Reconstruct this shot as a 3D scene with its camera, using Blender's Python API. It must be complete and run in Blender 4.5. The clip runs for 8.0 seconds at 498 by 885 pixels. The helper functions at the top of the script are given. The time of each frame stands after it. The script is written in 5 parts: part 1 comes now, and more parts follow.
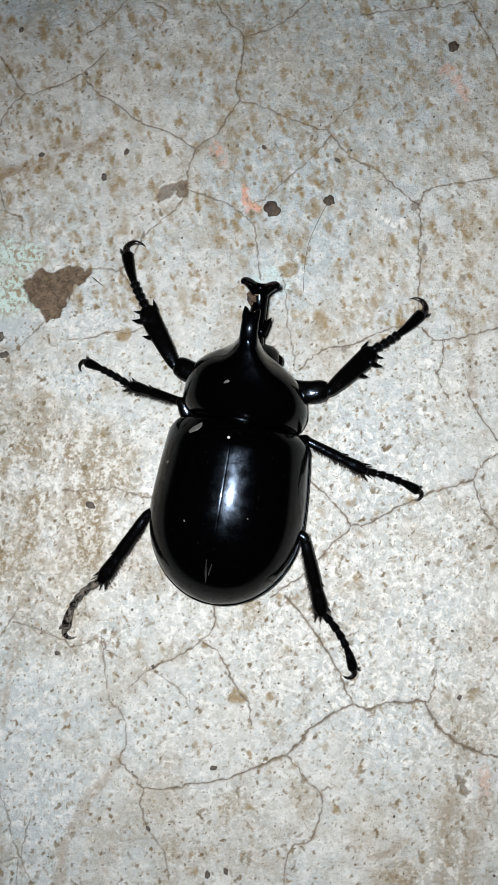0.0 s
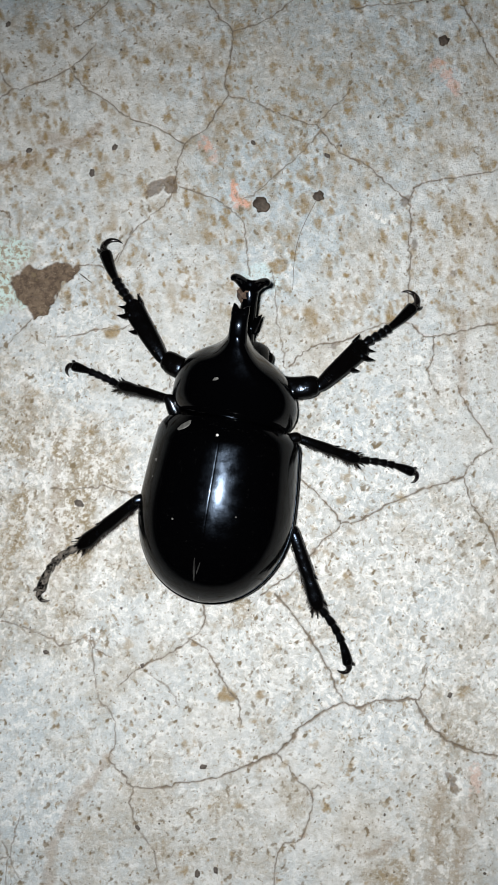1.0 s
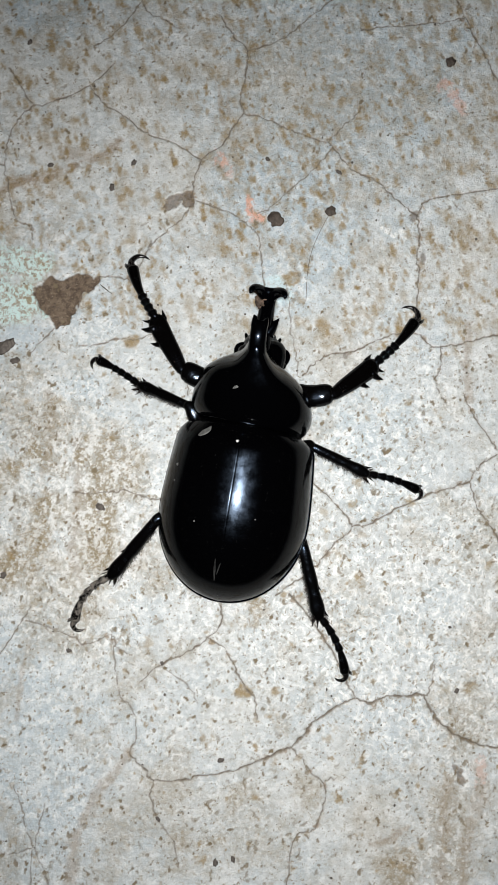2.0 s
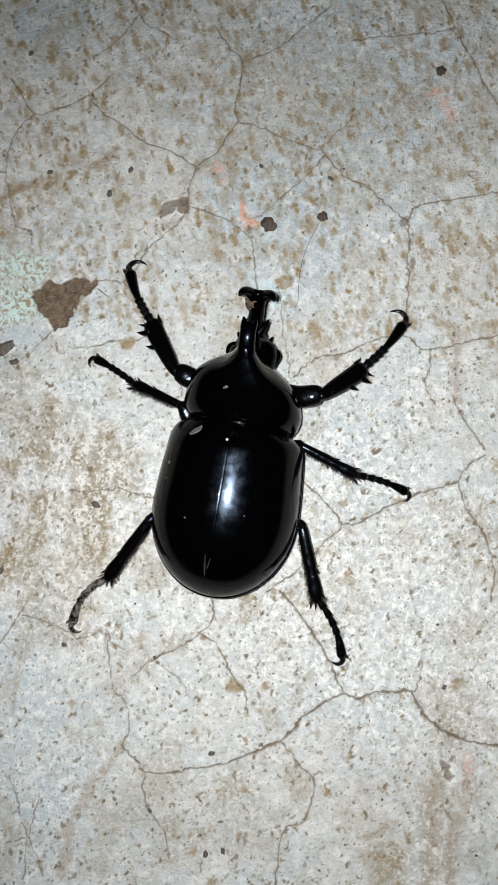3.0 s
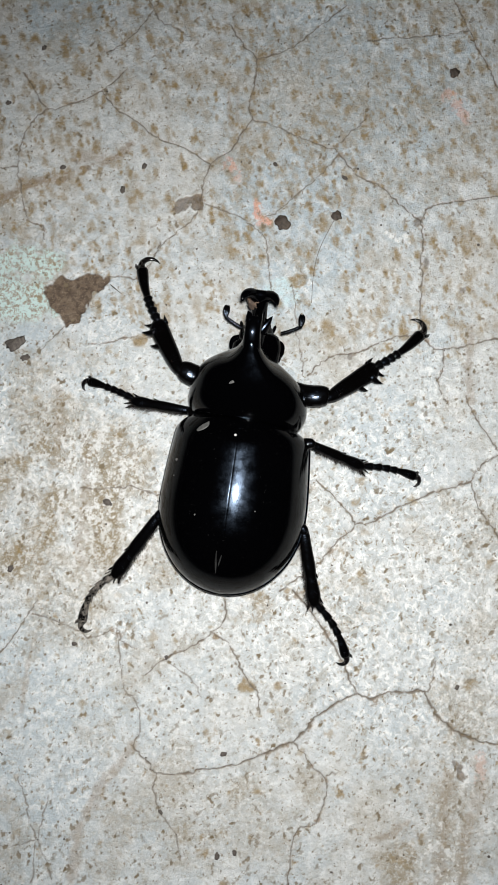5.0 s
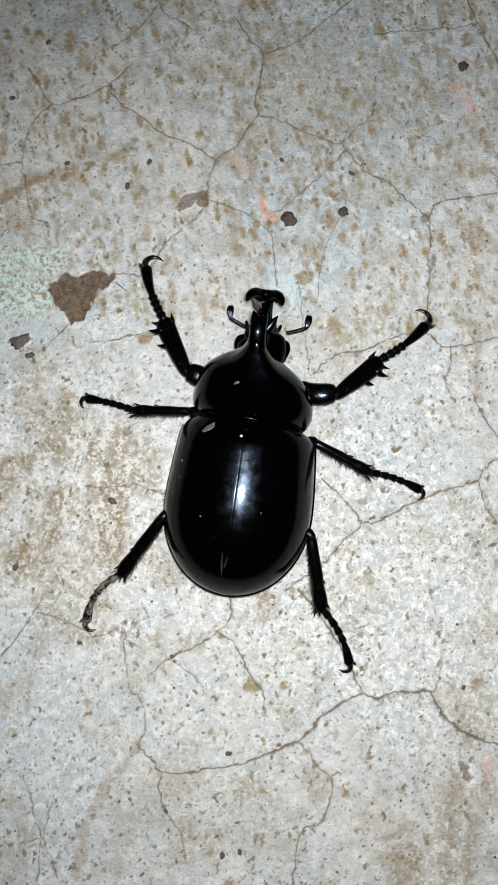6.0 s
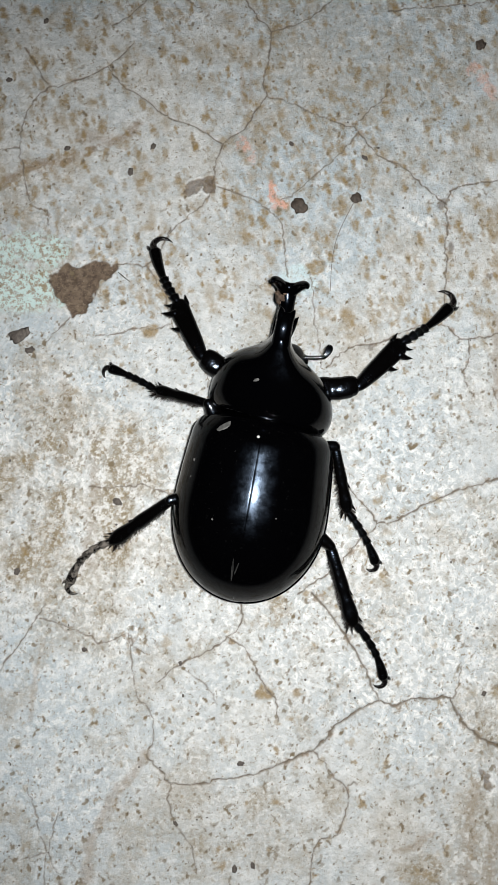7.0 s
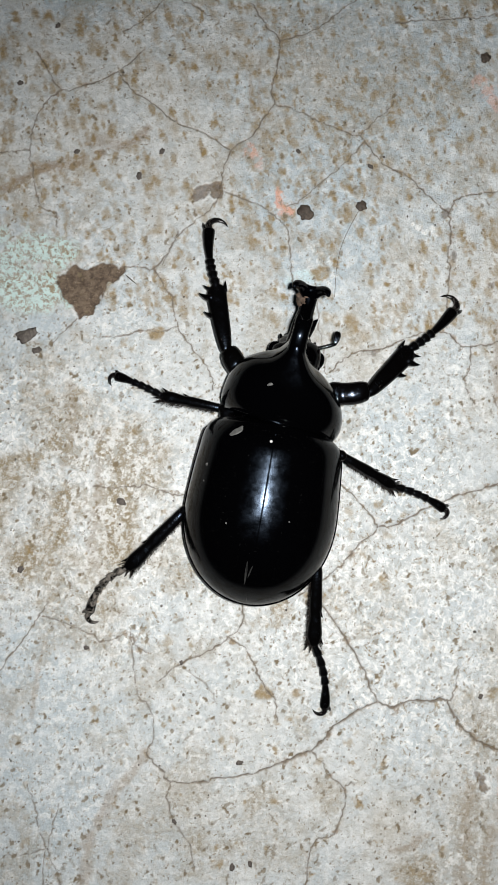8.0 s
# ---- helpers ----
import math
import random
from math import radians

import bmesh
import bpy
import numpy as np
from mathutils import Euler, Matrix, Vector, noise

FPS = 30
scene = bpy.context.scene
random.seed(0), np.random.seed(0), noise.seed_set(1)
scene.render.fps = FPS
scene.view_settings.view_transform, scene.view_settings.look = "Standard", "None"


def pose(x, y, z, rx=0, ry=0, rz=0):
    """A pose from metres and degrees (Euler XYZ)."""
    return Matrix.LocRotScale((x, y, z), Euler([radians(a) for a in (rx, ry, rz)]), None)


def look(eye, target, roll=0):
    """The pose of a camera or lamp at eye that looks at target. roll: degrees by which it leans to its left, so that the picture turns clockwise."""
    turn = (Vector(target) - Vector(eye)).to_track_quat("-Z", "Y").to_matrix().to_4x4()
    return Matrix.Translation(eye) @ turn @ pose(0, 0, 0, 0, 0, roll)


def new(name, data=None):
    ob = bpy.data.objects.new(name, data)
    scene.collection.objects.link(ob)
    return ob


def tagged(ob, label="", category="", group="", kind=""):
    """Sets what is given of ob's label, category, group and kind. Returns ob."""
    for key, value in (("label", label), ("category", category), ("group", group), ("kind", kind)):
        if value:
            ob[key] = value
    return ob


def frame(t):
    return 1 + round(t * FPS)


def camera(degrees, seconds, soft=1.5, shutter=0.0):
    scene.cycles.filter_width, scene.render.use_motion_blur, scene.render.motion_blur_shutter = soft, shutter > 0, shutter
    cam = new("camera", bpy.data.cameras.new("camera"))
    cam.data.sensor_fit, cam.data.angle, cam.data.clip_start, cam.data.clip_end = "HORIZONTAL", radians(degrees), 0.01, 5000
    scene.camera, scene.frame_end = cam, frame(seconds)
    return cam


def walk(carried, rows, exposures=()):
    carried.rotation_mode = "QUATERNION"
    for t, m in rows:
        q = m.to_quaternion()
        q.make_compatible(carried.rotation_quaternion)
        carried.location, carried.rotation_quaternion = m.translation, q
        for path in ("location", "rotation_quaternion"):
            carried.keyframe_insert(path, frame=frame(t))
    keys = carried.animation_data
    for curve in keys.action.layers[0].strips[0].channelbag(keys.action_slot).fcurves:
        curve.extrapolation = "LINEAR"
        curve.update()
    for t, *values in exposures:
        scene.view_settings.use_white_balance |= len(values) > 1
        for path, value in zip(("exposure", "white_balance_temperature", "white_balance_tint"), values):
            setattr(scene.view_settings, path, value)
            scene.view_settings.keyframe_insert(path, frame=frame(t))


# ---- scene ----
MM = 0.001


def at(x, y, z, rx=0, rz=0, ry=0):
    """A pose from millimetres and degrees."""
    return pose(x * MM, y * MM, z * MM, rx, ry, rz)


# ---------------------------------------------------------------- camera
PATH = [
    (0, -0.377, -61.105, 141.177, 6.483, 0.14, 3.499),
    (0.1, 0.52, -60.662, 141.084, 6.373, 0.031, 3.485),
    (0.2, 0.907, -60.678, 140.619, 6.405, 0.074, 3.452),
    (0.3, 1.029, -60.242, 141.09, 6.248, -0.015, 3.446),
    (0.4, 0.677, -60.199, 141.618, 6.315, 0.031, 3.444),
    (0.5, -0.28, -61.021, 141.518, 6.41, 0.04, 3.416),
    (0.6, -1.147, -61.1, 140.573, 6.196, 0.012, 3.405),
    (0.7, -0.893, -60.639, 140.196, 6.11, 0.064, 3.393),
    (0.8, 0.528, -60.529, 140.696, 6.247, 0.054, 3.36),
    (0.9, 1.51, -60.2, 140.886, 6.182, 0.03, 3.331),
    (1, 1.069, -60.74, 140.442, 6.213, -0.036, 3.329),
    (1.1, -0.01, -60.199, 140.212, 5.941, 0.157, 3.318),
    (1.2, -2.121, -60.028, 141.057, 5.892, -0.13, 3.276),
    (2.3, -4.138, -60.454, 147.471, 6.312, -0.941, 3.517),
    (2.5, -2.118, -62.101, 148.743, 6.492, -0.002, 3.713),
    (2.7, -2.299, -61.726, 149.348, 6.575, -0.284, 3.714),
    (2.8, -2.021, -62.339, 148.899, 6.664, -0.39, 3.744),
    (2.9, -0.599, -62.265, 148.617, 6.57, -0.2, 3.671),
    (3, -0.138, -61.734, 149.139, 6.626, -0.025, 3.643),
    (3.1, -0.779, -61.2, 149.727, 6.486, -0.196, 3.616),
    (3.2, -1.926, -61.192, 149.842, 6.588, -0.414, 3.644),
    (3.3, -2.954, -60.993, 148.84, 6.448, -0.517, 3.624),
    (3.4, -3.017, -61.212, 147.296, 6.498, -0.404, 3.628),
    (3.5, -3.997, -61.092, 145.109, 6.526, -0.392, 3.607),
    (3.6, -4.529, -59.928, 143.432, 6.207, -0.27, 3.601),
    (3.7, -3.819, -59.891, 142.987, 6.396, 0.039, 3.58),
    (3.8, -3.693, -59.261, 143.179, 6.27, -0.129, 3.629),
    (3.9, -3.908, -58.8, 142.733, 6.091, -0.382, 3.551),
    (4, -2.838, -59.632, 143.005, 6.309, -0.197, 3.563),
    (4.1, -10.326, -62.585, 152.108, 6.593, -0.787, 4.116),
    (4.2, -11.556, -60.961, 150.905, 5.87, -1.636, 3.923),
    (4.3, -9.37, -60.848, 152.769, 5.919, -1.602, 4.239),
    (4.4, -5.329, -62.38, 153.747, 6.816, -0.767, 4.079),
    (4.5, -3.683, -62.791, 153.272, 6.909, -0.51, 4.052),
    (4.6, -4.336, -62.143, 151.779, 6.572, -0.863, 4.028),
    (4.7, -5.077, -64.121, 148.154, 7.253, -1.24, 3.902),
    (5.8, -6.229, -60.779, 148.048, 6.3, -1.309, 4.139),
    (6, -5.764, -62.249, 147.345, 6.511, -0.843, 4.042),
    (6.1, -7.584, -61.152, 147.904, 6.17, -1.269, 4.068),
    (6.2, -6.443, -61.493, 148.069, 6.31, -1.062, 4.042),
    (6.3, -4.557, -61.279, 148.414, 6.398, -1.049, 3.994),
    (6.4, -3.975, -60.967, 148.538, 6.474, -1.228, 3.96),
    (6.5, -4.611, -60.601, 147.618, 6.343, -1.348, 3.938),
    (6.6, -5.384, -61.332, 146.882, 6.359, -1.326, 3.984),
    (6.7, -7.791, -58.664, 143.22, 5.543, -0.994, 3.48),
    (6.8, -8.61, -60.425, 141.664, 5.881, -0.794, 3.627),
    (7, -8.201, -60.325, 141.437, 5.763, -0.993, 3.729),
    (7.1, -9.301, -59.424, 139.943, 5.6, -0.895, 3.859),
    (7.2, -7.121, -61.65, 139.852, 6.217, -0.616, 4.015),
    (7.3, -5.908, -61.223, 142.185, 5.735, -0.956, 4.034),
    (7.4, -4.899, -60.481, 144.212, 5.677, -1.222, 3.923),
    (7.5, -5.517, -60.739, 145.404, 5.82, -1.636, 3.929),
    (7.6, -5.938, -61.383, 144.347, 6.004, -1.442, 3.98),
    (7.7, -7.339, -60.949, 143.808, 5.934, -1.533, 4.077),
    (7.8, -7.149, -61.033, 143.919, 6.061, -1.414, 4.22),
    (7.9, -9.901, -60.464, 143.381, 5.968, -1.868, 4.415),
    (8, -10.169, -60.946, 143.049, 6.059, -1.619, 4.567),
]
cam = camera(36, 8.0)
walk(cam, [(t, pose(x * MM, y * MM, z * MM, rx, ry, rz)) for t, x, y, z, rx, ry, rz in PATH])

# ---------------------------------------------------------------- light: night, one small torch beside the lens
world = bpy.data.worlds.new("night")
world.use_nodes = True
scene.world = world
world.node_tree.nodes["Background"].inputs["Color"].default_value = (0.35, 0.42, 0.55, 1)
world.node_tree.nodes["Background"].inputs["Strength"].default_value = 0.004

torch = new("torch", bpy.data.lights.new("torch", "SPOT"))
torch.data.energy = 1.22
torch.data.color = (1.0, 0.997, 0.973)
torch.data.shadow_soft_size = 0.0022
torch.data.spot_size = radians(132)
torch.data.spot_blend = 1.0
torch.matrix_world = look((-0.0045, -0.0595, 0.147), (0.026, -0.060, 0.0))
scene.view_settings.exposure = 0.0


# ---------------------------------------------------------------- materials
class Nodes:
    def __init__(self, name):
        self.mat = bpy.data.materials.new(name)
        self.mat.use_nodes = True
        self.tree = self.mat.node_tree
        self.bsdf = self.tree.nodes["Principled BSDF"]

    def node(self, kind, **props):
        n = self.tree.nodes.new(kind)
        for k, v in props.items():
            if k == "operation":
                n.operation = v
            elif k == "blend_type":
                n.blend_type = v
            elif k == "data_type":
                n.data_type = v
            elif k == "attribute_name":
                n.attribute_name = v
            elif k == "feature":
                n.feature = v
            elif k == "noise_dimensions":
                n.noise_dimensions = v
        return n

    def link(self, a, b):
        self.tree.links.new(a, b)

    def coords(self):
        return self.node("ShaderNodeTexCoord").outputs["Object"]

    def noise(self, scale, detail=4, rough=0.6, distort=0.0):
        n = self.node("ShaderNodeTexNoise")
        n.inputs["Scale"].default_value, n.inputs["Detail"].default_value = scale, detail
        n.inputs["Roughness"].default_value, n.inputs["Distortion"].default_value = rough, distort
        self.link(self.coords(), n.inputs["Vector"])
        return n.outputs["Fac"]

    def voronoi(self, scale, feature="F1"):
        n = self.node("ShaderNodeTexVoronoi", feature=feature)
        n.inputs["Scale"].default_value = scale
        self.link(self.coords(), n.inputs["Vector"])
        return n.outputs["Distance"]

    def streak(self, low, high, most):
        """Faint drag marks along y."""
        n, p = self.node("ShaderNodeTexNoise"), self.node("ShaderNodeMapping")
        p.inputs["Scale"].default_value = (420, 26, 1)
        p.inputs["Rotation"].default_value = (0, 0, 0.06)
        n.inputs["Scale"].default_value, n.inputs["Detail"].default_value = 1.0, 5
        self.link(self.coords(), p.inputs["Vector"])
        self.link(p.outputs["Vector"], n.inputs["Vector"])
        return self.ramp(n.outputs["Fac"], low, high, 0.0, most)

    def specks(self, scale, size):
        """Ragged pinholes of mixed size, missing in many cells."""
        v, w = self.node("ShaderNodeTexVoronoi"), self.node("ShaderNodeTexNoise")
        w.inputs["Scale"].default_value, w.inputs["Detail"].default_value = scale * 1.9, 5
        add = self.node("ShaderNodeVectorMath", operation="MULTIPLY_ADD")
        self.link(self.coords(), w.inputs["Vector"])
        self.link(w.outputs["Color"], add.inputs[0])
        add.inputs[1].default_value = (1.7 / scale, 1.7 / scale, 1.7 / scale)
        self.link(self.coords(), add.inputs[2])
        v.inputs["Scale"].default_value = scale
        self.link(add.outputs[0], v.inputs["Vector"])
        sep = self.node("ShaderNodeSeparateColor")
        self.link(v.outputs["Color"], sep.inputs[0])
        reach = self.math("MULTIPLY", self.ramp(sep.outputs[0], 0.25, 1.0, 0.0, 1.0), size)
        return self.ramp(self.math("SUBTRACT", reach, v.outputs["Distance"]), -0.05, 0.12)

    def attr(self, name):
        n = self.node("ShaderNodeAttribute", attribute_name=name)
        return n.outputs["Fac"]

    def math(self, op, a, b):
        n = self.node("ShaderNodeMath", operation=op)
        for i, v in enumerate((a, b)):
            if isinstance(v, (int, float)):
                n.inputs[i].default_value = v
            else:
                self.link(v, n.inputs[i])
        n.use_clamp = False
        return n.outputs[0]

    def ramp(self, fac, low, high, a=0.0, b=1.0):
        n = self.node("ShaderNodeMapRange")
        n.inputs["From Min"].default_value, n.inputs["From Max"].default_value = low, high
        n.inputs["To Min"].default_value, n.inputs["To Max"].default_value = a, b
        n.clamp = True
        self.link(fac, n.inputs["Value"])
        return n.outputs["Result"]

    def mix(self, fac, a, b):
        n = self.node("ShaderNodeMix", data_type="RGBA")
        if isinstance(fac, (int, float)):
            n.inputs["Factor"].default_value = fac
        else:
            self.link(fac, n.inputs["Factor"])
        for key, v in ((6, a), (7, b)):
            if isinstance(v, tuple):
                n.inputs[key].default_value = (*v, 1)
            else:
                self.link(v, n.inputs[key])
        return n.outputs[2]

    def bump(self, height, strength, distance, normal=None):
        n = self.node("ShaderNodeBump")
        n.inputs["Strength"].default_value, n.inputs["Distance"].default_value = strength, distance
        self.link(height, n.inputs["Height"])
        if normal is not None:
            self.link(normal, n.inputs["Normal"])
        return n.outputs["Normal"]

    def set(self, **values):
        for k, v in values.items():
            s = self.bsdf.inputs[k.replace("_", " ")]
            if isinstance(v, (int, float)):
                s.default_value = v
            elif isinstance(v, tuple):
                s.default_value = (*v, 1)
            else:
                self.link(v, s)
        return self.mat


def chitin(name, base=(0.0005, 0.0005, 0.0007), rough=0.21, spec=0.33, reach=0.042, coat=0.6, rim=0.16, coat_rough=0.06, grain=0.25, pits=0.4, lumps=0.0, dust_glint=0.0):
    """Polished black beetle shell, finely punctured, duller where it is scuffed, with a little dust on it."""
    m = Nodes(name)
    n = m.bump(m.noise(2600, 4, 0.65), grain, 0.00002)
    n = m.bump(m.ramp(m.voronoi(2700), 0.12, 0.34), pits, 0.000006, n)
    if lumps:
        n = m.bump(m.noise(650, 3, 0.5), lumps, 0.00012, n)
    scuff = m.noise(520, 6, 0.75)
    r = m.ramp(scuff, 0.3, 0.75, rough * 0.7, rough * 1.45)
    if dust_glint:
        base = m.mix(m.math("MULTIPLY", m.specks(1900, 0.2), dust_glint), base, (0.12, 0.12, 0.115))
    facing = m.node("ShaderNodeLayerWeight").outputs["Facing"]
    gloss = m.math("MULTIPLY", m.ramp(facing, 0.0, reach, spec, 0.02), m.ramp(scuff, 0.38, 0.62, 0.45, 1.3))
    return m.set(Base_Color=base, Roughness=r, IOR=1.45, Specular_IOR_Level=gloss, Specular_Tint=(0.55, 0.72, 1.0), Coat_IOR=1.4, Coat_Weight=m.ramp(facing, 0.03, 0.3, coat, rim), Coat_Roughness=coat_rough, Normal=n)


def dusty(name, base, dust_glint, low=0.42, high=0.62, rough=0.4):
    m = Nodes(name)
    f = m.ramp(m.noise(900, 6, 0.7, 0.4), low, high)
    n = m.bump(m.noise(2500, 4), 0.4, 0.00004)
    return m.set(Base_Color=m.mix(f, base, dust_glint), Roughness=m.ramp(f, 0, 1, rough, 0.85), Normal=n, IOR=1.5)


def floor_material():
    """Worn pale cement floor: lime wash rubbed thin, soft brown spots, dirt in the cracks, scraps of old paint."""
    m = Nodes("worn_cement")
    big = m.noise(38, 5, 0.6, 0.6)
    mid = m.noise(420, 7, 0.68, 0.5)
    fine = m.noise(1500, 6, 0.72)
    dust_glint = m.noise(3600, 3, 0.6)
    grainy = m.noise(820, 7, 0.75, 0.3)
    calm = m.ramp(m.noise(70, 4, 0.6, 0.8), 0.42, 0.62)
    col = m.mix(m.ramp(big, 0.36, 0.64), (0.535, 0.59, 0.625), (0.60, 0.60, 0.58))
    col = m.mix(m.attr("tint"), col, (0.47, 0.55, 0.605))
    col = m.mix(m.ramp(mid, 0.46, 0.62, 0.0, 0.6), col, (0.83, 0.85, 0.86))
    col = m.mix(m.math("MULTIPLY", m.ramp(grainy, 0.53, 0.64), m.ramp(calm, 0, 1, 0.06, 0.36)), col, (0.445, 0.39, 0.275))
    grit = m.noise(760, 6, 0.7, 0.8)
    col = m.mix(m.math("MULTIPLY", m.ramp(grit, 0.50, 0.38), m.ramp(m.attr("fresh"), 0, 1, 0.25, 1.0)), col, (0.95, 0.955, 0.945))
    col = m.mix(m.math("MULTIPLY", m.ramp(grit, 0.575, 0.63), m.math("MULTIPLY", m.ramp(m.noise(130, 4, 0.65), 0.40, 0.60, 0.3, 1.0), m.ramp(m.attr("fresh"), 0, 1, 0.4, 1.0))), col, (0.27, 0.205, 0.112))
    col = m.mix(m.streak(0.60, 0.78, 0.3), col, (0.44, 0.42, 0.36))
    col = m.mix(m.math("MULTIPLY", m.attr("band"), m.ramp(grainy, 0.38, 0.52, 0.55, 0.95)), col, (0.335, 0.262, 0.195))
    col = m.mix(m.math("MULTIPLY", m.attr("wash"), m.ramp(m.math("ADD", grainy, fine), 0.84, 1.04, 0.3, 1.0)), col, (0.30, 0.242, 0.155))
    col = m.mix(m.math("MULTIPLY", m.attr("lime"), m.ramp(fine, 0.36, 0.56, 0.3, 1.0)), col, (0.93, 0.935, 0.93))
    col = m.mix(m.math("MULTIPLY", m.attr("spot"), m.ramp(m.math("ADD", grainy, mid), 0.80, 1.08, 0.5, 1.0)), col, (0.295, 0.202, 0.08))
    col = m.mix(m.math("MULTIPLY", m.attr("teal"), m.ramp(grainy, 0.42, 0.56, 0.1, 0.8)), col, (0.33, 0.28, 0.185))
    col = m.mix(m.math("MULTIPLY", m.attr("teal"), m.ramp(m.math("ADD", grainy, fine), 1.06, 0.98, 0.0, 0.92)), col, (0.66, 0.84, 0.82))
    col = m.mix(m.math("MULTIPLY", m.attr("cyan"), m.ramp(grainy, 0.62, 0.44, 0.3, 1.0)), col, (0.66, 0.82, 0.86))
    col = m.mix(m.math("MULTIPLY", m.attr("orange"), m.ramp(m.math("ADD", grainy, fine), 0.80, 0.98)), col, (0.78, 0.42, 0.31))
    # brown flecks and pale dust; both also paint in the relief's shade and glints
    col = m.mix(m.ramp(fine, 0.57, 0.67, 0.0, 0.6), col, (0.325, 0.27, 0.18))
    col = m.mix(m.ramp(dust_glint, 0.60, 0.70, 0.0, 0.35), col, (0.93, 0.93, 0.92))
    holes = m.math("MAXIMUM", m.specks(520, 0.20), m.specks(1150, 0.28))
    col = m.mix(m.math("MULTIPLY", holes, 0.8), col, (0.235, 0.182, 0.11))
    col = m.mix(m.attr("crack"), col, (0.175, 0.142, 0.108))
    chip = m.mix(m.ramp(grainy, 0.40, 0.60), (0.088, 0.06, 0.041), (0.195, 0.142, 0.10))
    chip = m.mix(m.ramp(fine, 0.42, 0.34, 0.0, 0.75), chip, (0.045, 0.03, 0.022))
    chip = m.mix(m.ramp(fine, 0.55, 0.62, 0.0, 0.7), chip, (0.27, 0.205, 0.145))
    chip = m.mix(m.ramp(dust_glint, 0.66, 0.72), chip, (0.48, 0.41, 0.32))
    col = m.mix(m.attr("chip"), col, chip)
    col = m.mix(m.attr("speck"), col, (0.195, 0.15, 0.09))
    rough = m.ramp(mid, 0.35, 0.7, 0.40, 0.70)
    n = m.bump(grainy, 0.9, 0.00036)
    n = m.bump(fine, 0.85, 0.00022, n)
    n = m.bump(grit, 0.6, -0.0003, n)
    n = m.bump(m.math("SUBTRACT", dust_glint, holes), 0.4, 0.00006, n)
    return m.set(Base_Color=col, Roughness=rough, IOR=1.45, Normal=n)


SHELL = chitin("black_shell", spec=0.36, reach=0.05, coat=0.45, rim=0.34, coat_rough=0.042, dust_glint=0.07)
PRONOTUM = chitin("black_pronotum", rough=0.2, spec=0.22, reach=0.05, coat_rough=0.06, grain=0.08, pits=0.05, rim=0.5)
LEG = chitin("black_leg", base=(0.0012, 0.0010, 0.0010), rough=0.22, spec=0.6, reach=0.3, coat=1.0, rim=0.35, coat_rough=0.12, grain=0.5, pits=0.4, lumps=1.8)
CLAW = dusty("brown_black_claw", (0.006, 0.005, 0.005), (0.10, 0.085, 0.075), 0.55, 0.8, 0.22)
DUSTY = dusty("dusty_tarsus", (0.006, 0.0055, 0.005), (0.17, 0.15, 0.13), 0.45, 0.60, 0.25)
BRISTLE = dusty("dark_bristle", (0.010, 0.006, 0.004), (0.05, 0.03, 0.02), 0.5, 0.8, 0.35)
MUD = dusty("dried_mud", (0.04, 0.027, 0.019), (0.13, 0.085, 0.06), 0.4, 0.6, 0.8)
SMEAR = dusty("grey_smear", (0.06, 0.06, 0.058), (0.14, 0.14, 0.135), 0.4, 0.6, 0.6)
# pale colour for the painted highlight beside the wing seam
GLINT = dusty("painted_glint", (0.30, 0.30, 0.30), (0.55, 0.55, 0.54), 0.4, 0.6, 0.4)
FAINT = dusty("faint_scratch", (0.003, 0.003, 0.003), (0.02, 0.02, 0.0195), 0.42, 0.62, 0.5)
CRUMB = dusty("dark_crumb", (0.045, 0.034, 0.027), (0.11, 0.085, 0.066), 0.42, 0.62, 0.65)
GREY_CRUMB = dusty("grey_crumb", (0.07, 0.058, 0.05), (0.15, 0.13, 0.115), 0.4, 0.6, 0.7)
HAIR = dusty("fine_hair", (0.09, 0.07, 0.055), (0.20, 0.16, 0.12), 0.4, 0.6, 0.4)
FLOOR = floor_material()


# ---------------------------------------------------------------- mesh helpers (all in millimetres)
def part(name, bm, material, parent=None, label=""):
    """Links a bmesh, modelled in millimetres, as one smooth mesh object."""
    me = bpy.data.meshes.new(name)
    bmesh.ops.recalc_face_normals(bm, faces=bm.faces)
    bm.to_mesh(me)
    bm.free()
    me.vertices.foreach_set("co", [c * MM for v in me.vertices for c in v.co])
    me.polygons.foreach_set("use_smooth", [True] * len(me.polygons))
    me.materials.append(material)
    me.update()
    ob = new(name, me)
    ob.parent = parent
    return tagged(ob, label)


def rings_to_mesh(bm, rings, cap=True):
    loops = [[bm.verts.new(p) for p in ring] for ring in rings]
    n = len(loops[0])
    for a, b in zip(loops, loops[1:]):
        for i in range(n):
            bm.faces.new((a[i], a[(i + 1) % n], b[(i + 1) % n], b[i]))
    if cap:
        bm.faces.new(loops[0][::-1])
        bm.faces.new(loops[-1])


def glide(points, steps):
    """Catmull-Rom through tuples of any length."""
    pts = [np.array(p, float) for p in points]
    pts = [2 * pts[0] - pts[1], *pts, 2 * pts[-1] - pts[-2]]
    res = []
    for a, b, c, d in zip(pts, pts[1:], pts[2:], pts[3:]):
        for k in range(steps):
            t = k / steps
            res.append(0.5 * (2 * b + (c - a) * t + (2 * a - 5 * b + 4 * c - d) * t * t + (3 * b - a - 3 * c + d) * t ** 3))
    res.append(pts[-2])
    return res


